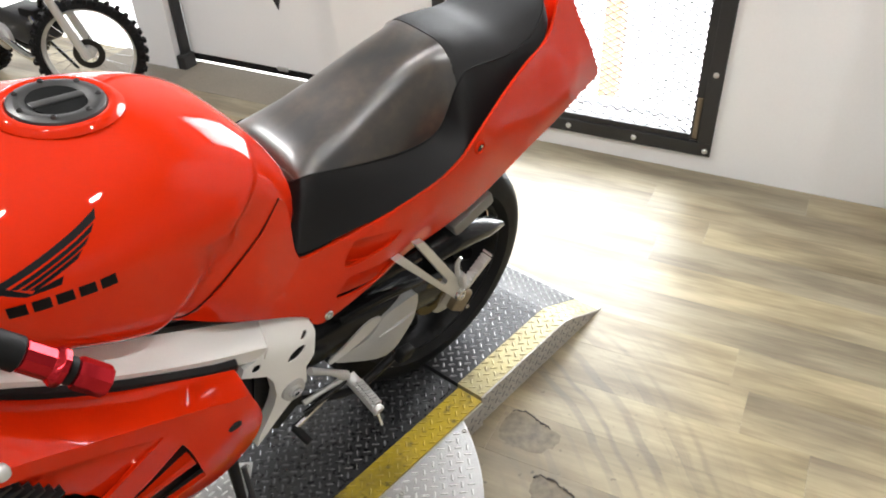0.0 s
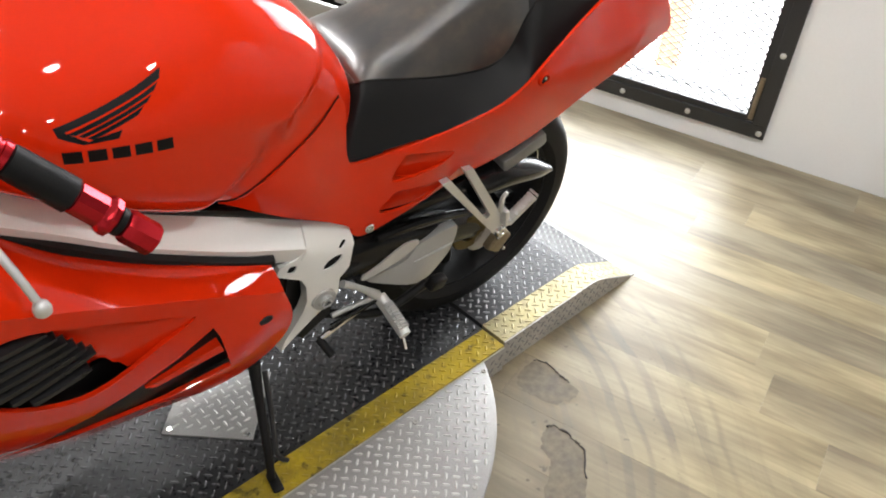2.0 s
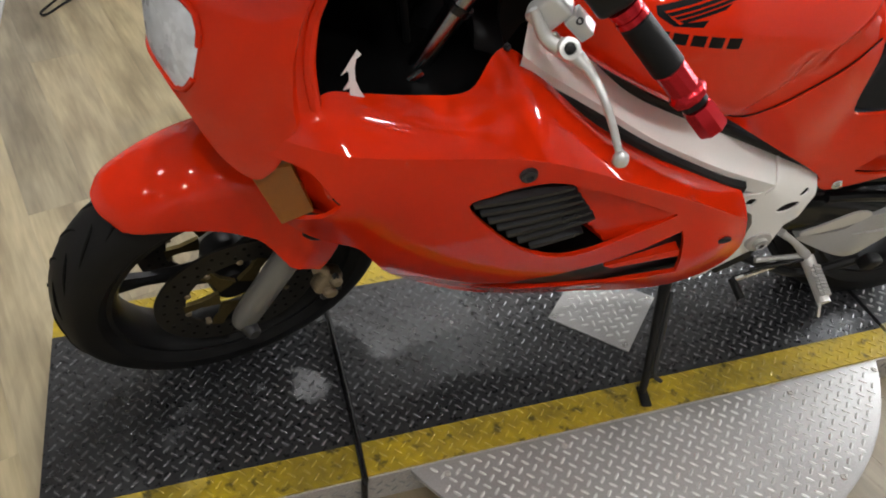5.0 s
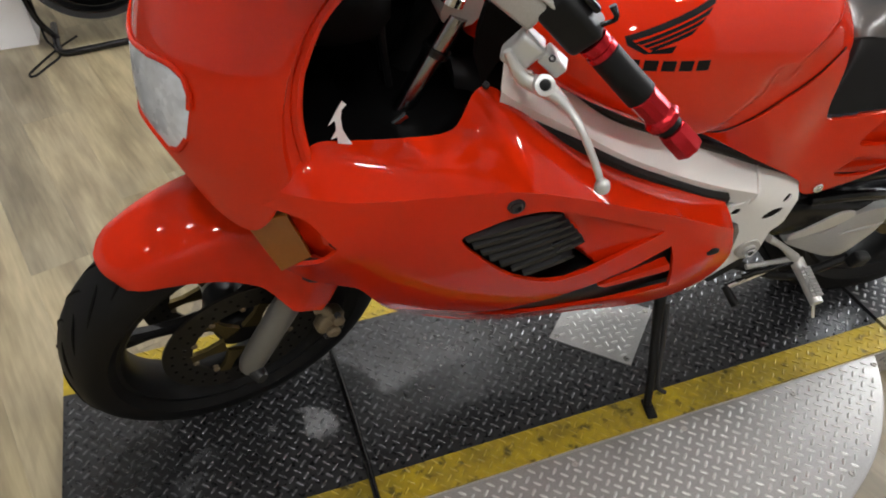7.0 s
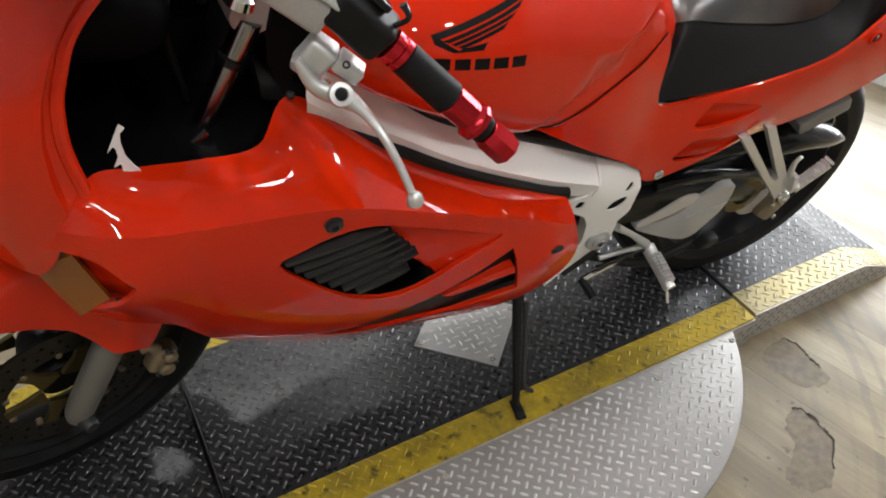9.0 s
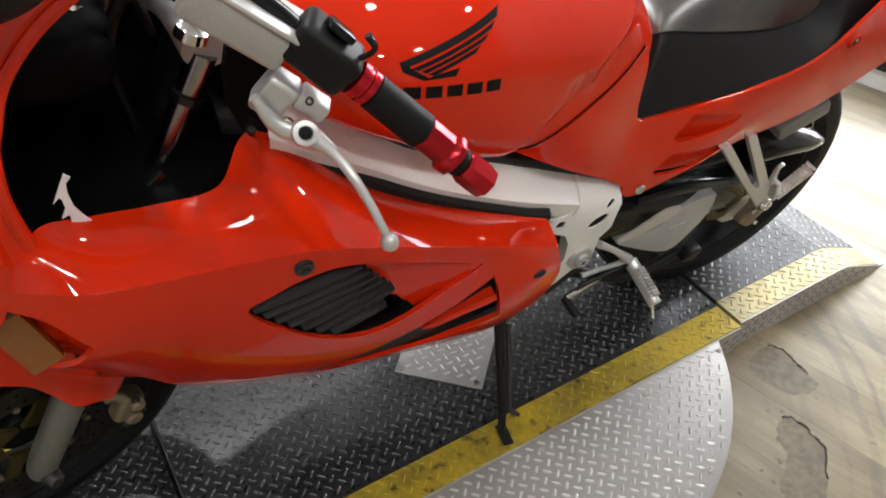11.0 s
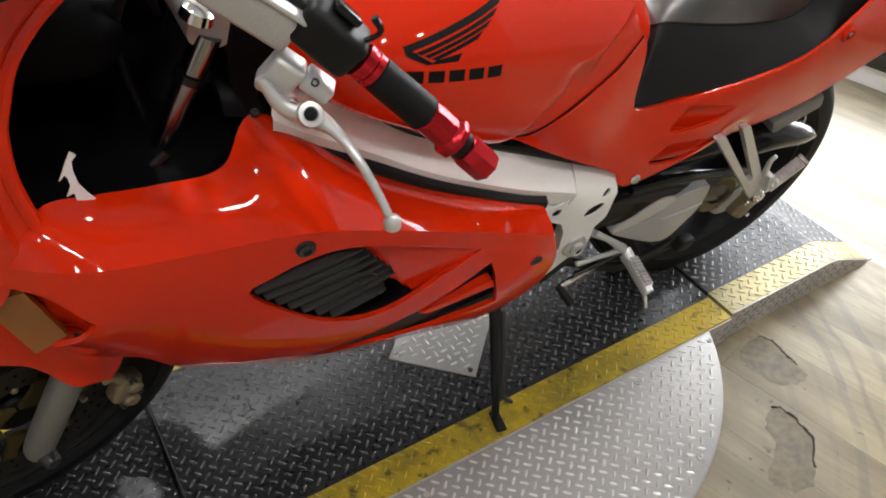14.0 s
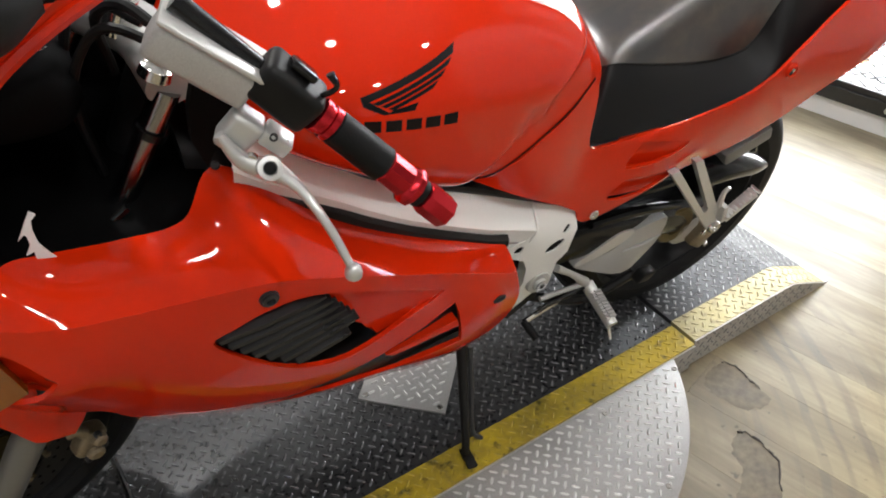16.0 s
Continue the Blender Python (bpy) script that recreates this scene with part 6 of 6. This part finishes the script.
part("hanger_boss", lathe([(0, 0.003), (0.006, 0.003), (0.007, 0.006), (0.012, 0.006), (0.014, 0.002), (0.015, -0.004), (0, -0.004)], 20, Matrix.Translation((-0.034, -0.199, 0.394)) @ pose(0, 0, 0, 90, 0, 0)), CHROME, hang, "bright pivot bolt")
p2 = part("rear_peg", tube([(-0.030, -0.205, 0.424), (0.030, -0.207, 0.474)], 0.0115, 12, 0), ALLOY, bike, "folded serrated passenger peg")
for k in range(9):
    part("peg_tooth", box(-0.0025, 0.0025, -0.011, 0.011, -0.004, 0.003, m=Matrix.Translation((-0.030 + 0.0072 * k, -0.209, 0.436 + 0.0060 * k)) @ pose(0, 0, 0, 0, -40, 0)), ALLOY, p2, smooth=False)
part("peg_fork", box(-0.006, 0.006, -0.012, 0.012, -0.022, 0.024, 0.003, 2, m=Matrix.Translation((-0.036, -0.200, 0.438)) @ pose(0, 0, 0, 0, -12, 0)), ALLOY, p2, "cast alloy peg fork")
part("peg_stop", tube([(-0.046, -0.196, 0.455), (-0.052, -0.198, 0.492), (-0.045, -0.200, 0.507)], [0.006, 0.005, 0.004], 8), ALLOY, p2)
part("rear_hugger", hull([(-0.06, 0.50, 0.47, 0.44, 0.05, 2, 2), (0.03, 0.505, 0.475, 0.44, 0.055, 2.2, 2.2), (0.12, 0.475, 0.452, 0.42, 0.045, 2.2, 2.2), (0.19, 0.425, 0.415, 0.405, 0.018, 2, 2)], 24, 5), BLACK_GLOSS, bike, "glossy black rear hugger")
for o in [o for o in bike.children if o.name.startswith("rear_hugger")]:
    o.matrix_local = Matrix.Translation((0, -0.10, 0))
part("under_tail_box", box(-0.06, 0.06, -0.03, 0.03, -0.018, 0.018, 0.008, 2, m=Matrix.Translation((0.055, -0.11, 0.528)) @ pose(0, 0, 0, 0, -20, 0)), FORK_GREY, bike, "grey tool box under the tail")
part("under_tail_pan", hull([(-0.36, 0.62, 0.57, 0.52, 0.12, 4, 4), (-0.1, 0.62, 0.57, 0.53, 0.12, 4, 4), (0.15, 0.66, 0.62, 0.575, 0.10, 4, 4), (0.32, 0.70, 0.67, 0.645, 0.07, 4, 4)], 20, 4), BLACK_PLASTIC, bike, "black under tail mudguard")
part("hub_carrier", lathe([(0, 0.012), (0.03, 0.012), (0.042, 0.004), (0.048, -0.03), (0, -0.03)], 32, Matrix.Translation((0.02, -0.100, 0.275)) @ pose(0, 0, 0, 90, 0, 0)), CAST, bike, "cast alloy rear hub carrier")
part("suspension_link", bar((-0.35, -0.08, 0.44), (-0.05, -0.09, 0.46), 0.022), BLACK_GLOSS, bike)



# ---- small dirt bike by the garage door ----
def dirt_wheel(parent, m, r, width):
    w = new("wheel")
    w.parent, w.matrix_local = parent, m
    up = pose(0, 0, 0, 90, 0, 0)
    h = width / 2
    prof = [(r - 0.055, -h * 0.7)] + [(r - 0.05 + 0.036 * math.sin(math.pi * k / 12) ** 0.7, -h * math.cos(math.pi * k / 12)) for k in range(13)] + [(r - 0.055, h * 0.7)]
    ty = part("tyre", lathe(prof, 48, up, closed=True), RUBBER, w, "knobbly off-road tyre")
    knob = bmesh.new()
    for k in range(34):
        a = 2 * math.pi * k / 34
        for y, lift, ww in ((-h * 0.82, 0.010, 0.009), (0.0 if k % 2 else h * 0.3, 0.0, 0.011), (h * 0.82, 0.010, 0.009), (-h * 0.35 if k % 2 else h * 0.0, 0.0, 0.009)):
            box(-0.010, 0.010, y - ww, y + ww, r - 0.024 - lift, r - lift, 0.002, 1, bm=knob, m=Matrix.Rotation(a, 4, "Y"))
    tagged(part("tyre_tread", knob, RUBBER, ty, smooth=False), kind="stuff")
    part("rim", lathe([(r - 0.052, -h * 0.62), (r - 0.060, -h * 0.66), (r - 0.066, -h * 0.4), (r - 0.072, 0), (r - 0.066, h * 0.4), (r - 0.060, h * 0.66), (r - 0.052, h * 0.62)], 48, up, closed=True), ALLOY, w, "bright alloy rim")
    part("hub", lathe([(0, -0.03), (0.024, -0.03), (0.030, -0.018), (0.018, 0.0), (0.030, 0.018), (0.024, 0.03), (0, 0.03)], 24, up), ALLOY, w)
    part("brake_disc", lathe([(0.045, -0.0015), (0.074, -0.0015), (0.074, 0.0015), (0.045, 0.0015)], 32, Matrix.Translation((0, -0.036, 0)) @ up, closed=True), DISC_STEEL, w)
    for k in range(24):
        a = 2 * math.pi * k / 24
        b = a + (0.5 if k % 2 else -0.5)
        s = -1 if (k // 2) % 2 else 1
        part("spoke", bar((0.026 * math.cos(b), 0.02 * s, 0.026 * math.sin(b)), ((r - 0.064) * math.cos(a), 0, (r - 0.064) * math.sin(a)), 0.0016, 5), CHROME, w)
    return w


DB = Matrix.Translation((0.358, 2.703, 0)) @ pose(0, 0, 0, 0, 0, -80) @ Matrix.Diagonal((0.89, 0.89, 0.89, 1))
TURN = Matrix.Translation((0.19, 0, 0)) @ pose(0, 0, 0, 0, 0, 42) @ Matrix.Translation((-0.19, 0, 0))
dirt = thing("dirt_bike", "small blue and black dirt bike on knobbly tyres", "motorcycle", DB)
dirt_wheel(dirt, TURN @ Matrix.Translation((0.22, 0, 0.272)), 0.272, 0.075)
dirt_wheel(dirt, Matrix.Translation((-0.72, 0, 0.24)), 0.24, 0.085)
for y in (-0.075, 0.075):
    part("fork_leg", tube([tuple(TURN @ Vector(q)) for q in ((0.22, y, 0.26), (0.16, y, 0.44), (0.09, y, 0.68))], [0.020, 0.021, 0.017], 12, 2), ALLOY, dirt, "silver fork leg")
part("frame_tube", tube([(0.05, 0, 0.70), (-0.05, 0, 0.45), (-0.12, 0, 0.24), (-0.36, 0, 0.24), (-0.44, 0, 0.42)], 0.017, 10), BLACK_GLOSS, dirt)
part("frame_tube", tube([(0.05, 0, 0.72), (-0.2, 0, 0.62), (-0.44, 0, 0.52), (-0.75, 0, 0.66)], 0.017, 10), BLACK_GLOSS, dirt)
part("engine", box(-0.36, -0.10, -0.10, 0.10, 0.26, 0.40, 0.03, 3, m=pose(0, 0, 0, 0, 8, 0)), DARK_STEEL, dirt, "dark engine cases")
part("cylinder", box(-0.16, -0.03, -0.06, 0.06, 0.34, 0.46, 0.012, 2, m=pose(0, 0, 0, 0, 0, 0)), BLACK_PLASTIC, dirt)
part("clutch_cover", lathe([(0, 0.02), (0.05, 0.02), (0.066, 0.008), (0.068, -0.01), (0, -0.01)], 28, Matrix.Translation((-0.27, -0.11, 0.31)) @ pose(0, 0, 0, 90, 0, 0)), ALLOY, dirt)
part("fuel_tank", hull([(0.06, 0.76, 0.70, 0.62, 0.06, 2.4, 2.4), (-0.04, 0.80, 0.70, 0.56, 0.11, 2.4, 2.4), (-0.2, 0.74, 0.66, 0.56, 0.09, 2.4, 2.4), (-0.28, 0.68, 0.64, 0.58, 0.05, 2.4, 2.4)], 24, 4), BLUE_PLASTIC, dirt, "blue plastic tank shroud")
part("seat", hull([(-0.20, 0.70, 0.68, 0.64, 0.06, 3, 3), (-0.45, 0.70, 0.68, 0.63, 0.09, 3, 3), (-0.75, 0.74, 0.72, 0.68, 0.07, 3, 3)], 20, 4), SEAT_VINYL, dirt)
part("front_mudguard", hull([(0.42, 0.64, 0.632, 0.625, 0.04, 2.4, 2.4), (0.25, 0.67, 0.655, 0.645, 0.07, 2.4, 2.4), (0.02, 0.64, 0.63, 0.62, 0.05, 2.4, 2.4)], 20, 4), BLUE_PLASTIC, dirt)
part("swingarm", tube([(-0.38, -0.06, 0.32), (-0.72, -0.07, 0.24)], 0.018, 10, 0), ALLOY, dirt)
part("swingarm", tube([(-0.38, 0.06, 0.32), (-0.72, 0.07, 0.24)], 0.018, 10, 0), ALLOY, dirt)
part("exhaust", tube([(-0.06, -0.06, 0.42), (0.02, -0.09, 0.36), (-0.05, -0.12, 0.24), (-0.35, -0.13, 0.36), (-0.7, -0.13, 0.52)], [0.016, 0.018, 0.018, 0.022, 0.035], 12), CHROME, dirt)
part("side_stand", bar((-0.30, 0.10, 0.26), (-0.28, 0.24, 0.006), 0.009), BLACK_GLOSS, dirt)

# ---- black drum fan at the far side ----
fan = thing("drum_fan", "black drum floor fan on a bent tube base", "fan", Matrix.Translation((-1.66, 2.48, 0)) @ pose(0, 0, 0, 0, 0, 8))
part("drum", lathe([(0.24, -0.10), (0.262, -0.11), (0.268, -0.10), (0.262, 0.0), (0.268, 0.10), (0.262, 0.11), (0.24, 0.10)], 48, Matrix.Translation((0, 0, 0.36)) @ pose(0, 0, 0, 90, 0, 0), closed=True), BLACK_PLASTIC, fan, "black drum shell")
grl = bmesh.new()
for k in range(9):
    r = 0.03 + 0.026 * k
    lathe([(r - 0.002, -0.002), (r + 0.002, -0.002), (r + 0.002, 0.002), (r - 0.002, 0.002)], 40, Matrix.Translation((0, -0.105, 0.36)) @ pose(0, 0, 0, 90, 0, 0), bm=grl, closed=True)
part("guard", grl, BLACK_GLOSS, fan, "black wire guard")
part("backing", lathe([(0, -0.01), (0.24, -0.01), (0.24, 0.01), (0, 0.01)], 40, Matrix.Translation((0, -0.03, 0.36)) @ pose(0, 0, 0, 90, 0, 0)), SHADE_BLACK, fan)
part("motor", lathe([(0, -0.05), (0.07, -0.05), (0.08, 0.0), (0.07, 0.08), (0, 0.08)], 24, Matrix.Translation((0, -0.02, 0.36)) @ pose(0, 0, 0, 90, 0, 0)), BLACK_GLOSS, fan)
part("base_tube", tube([(-0.20, 0.12, 0.014), (-0.21, -0.10, 0.014), (-0.19, -0.155, 0.014), (-0.12, -0.165, 0.014), (0.14, -0.165, 0.014), (0.20, -0.14, 0.014), (0.21, 0.12, 0.014)], 0.014, 12), BLACK_GLOSS, fan, "black bent tube base")
for sx in (-1, 1):
    part("upright", tube([(0.20 * sx, -0.02, 0.014), (0.255 * sx, -0.01, 0.12), (0.285 * sx, 0, 0.36)], 0.012, 10), BLACK_GLOSS, fan)
cab = thing("power_cable", "thin black power cable looped on the floor", "cable")
part("cable_run", tube([(-1.78, 2.40, 0.03), (-1.86, 2.36, 0.006), (-1.93, 2.24, 0.005), (-1.955, 2.18, 0.005), (-1.935, 2.165, 0.005), (-1.89, 2.23, 0.005), (-1.85, 2.30, 0.006), (-1.88, 2.40, 0.006), (-1.90, 2.43, 0.03), (-1.905, 2.435, 0.2)], 0.0045, 8, 6), RUBBER, cab)

# pale kerb strip and dark mat by the far side
mat_t = thing("dark_mat", "dark rubber mat with a pale metal edge strip", "mat")
part("mat_sheet", box(-3.2, -2.145, 0.9, 2.40, 0.0, 0.006, 0.002, 1), RUBBER, mat_t)
part("edge_strip", box(-2.145, -2.085, 0.9, 2.40, 0.0, 0.010, 0.003, 1), CAST, mat_t, "pale metal edge strip")

# torn patches in the floor covering
def tear(points, seed):
    r = random.Random(seed)
    edge = [(x + r.uniform(-0.004, 0.004), y + r.uniform(-0.004, 0.004)) for x, y in [tuple(q) for q in curve(points, 7, True)]]
    t = thing("floor_tear", "torn patch in the floor showing grey underlay", "floor damage", group="torn floor patches")
    bm = bmesh.new()
    bm.faces.new([bm.verts.new((x, y, 0.0012)) for x, y in edge])
    bmesh.ops.triangulate(bm, faces=bm.faces[:])
    for f in bm.faces:
        if f.normal.z < 0:
            f.normal_flip()
    part("underlay", bm, UNDERLAY, t, smooth=False)
    n = len(edge)
    part("torn_edge", tube([(x, y, 0.0016) for x, y in edge[: int(n * 0.42)]], [0.0008 + 0.0034 * r.random() ** 2 for _ in range(int(n * 0.42))], 5, 1), TORN, t, "dark curled torn edge")


tear([(0.085, -0.040), (0.100, -0.075), (0.096, -0.110), (0.094, -0.140), (0.084, -0.183), (0.019, -0.171), (-0.009, -0.106), (0.009, -0.051)], 3)
tear([(-0.052, -0.203), (-0.034, -0.218), (-0.032, -0.265), (-0.046, -0.306), (-0.129, -0.373), (-0.185, -0.358), (-0.195, -0.319), (-0.125, -0.273), (-0.098, -0.222)], 5)


# ---- floor planks, laid along the window wall ----
LEN, WID = 1.22, 0.152
me_bm = box(-LEN / 2 + 0.0002, LEN / 2 - 0.0002, -WID / 2 + 0.0001, WID / 2 - 0.0001, -0.0055, 0, 0.0002, 1)
plank_mesh = bpy.data.meshes.new("plank")
me_bm.to_mesh(plank_mesh)
me_bm.free()
plank_mesh.materials.append(PLANK)
rng = random.Random(7)
for row in range(27):
    shift = rng.uniform(0, LEN)
    for k in range(-4, 3):
        o = new("plank", plank_mesh)
        o.parent = floor
        o.matrix_local = pose(k * LEN + shift, -0.002 - WID * (row + 0.5), 0, 0, 0, 180 * rng.randint(0, 1))
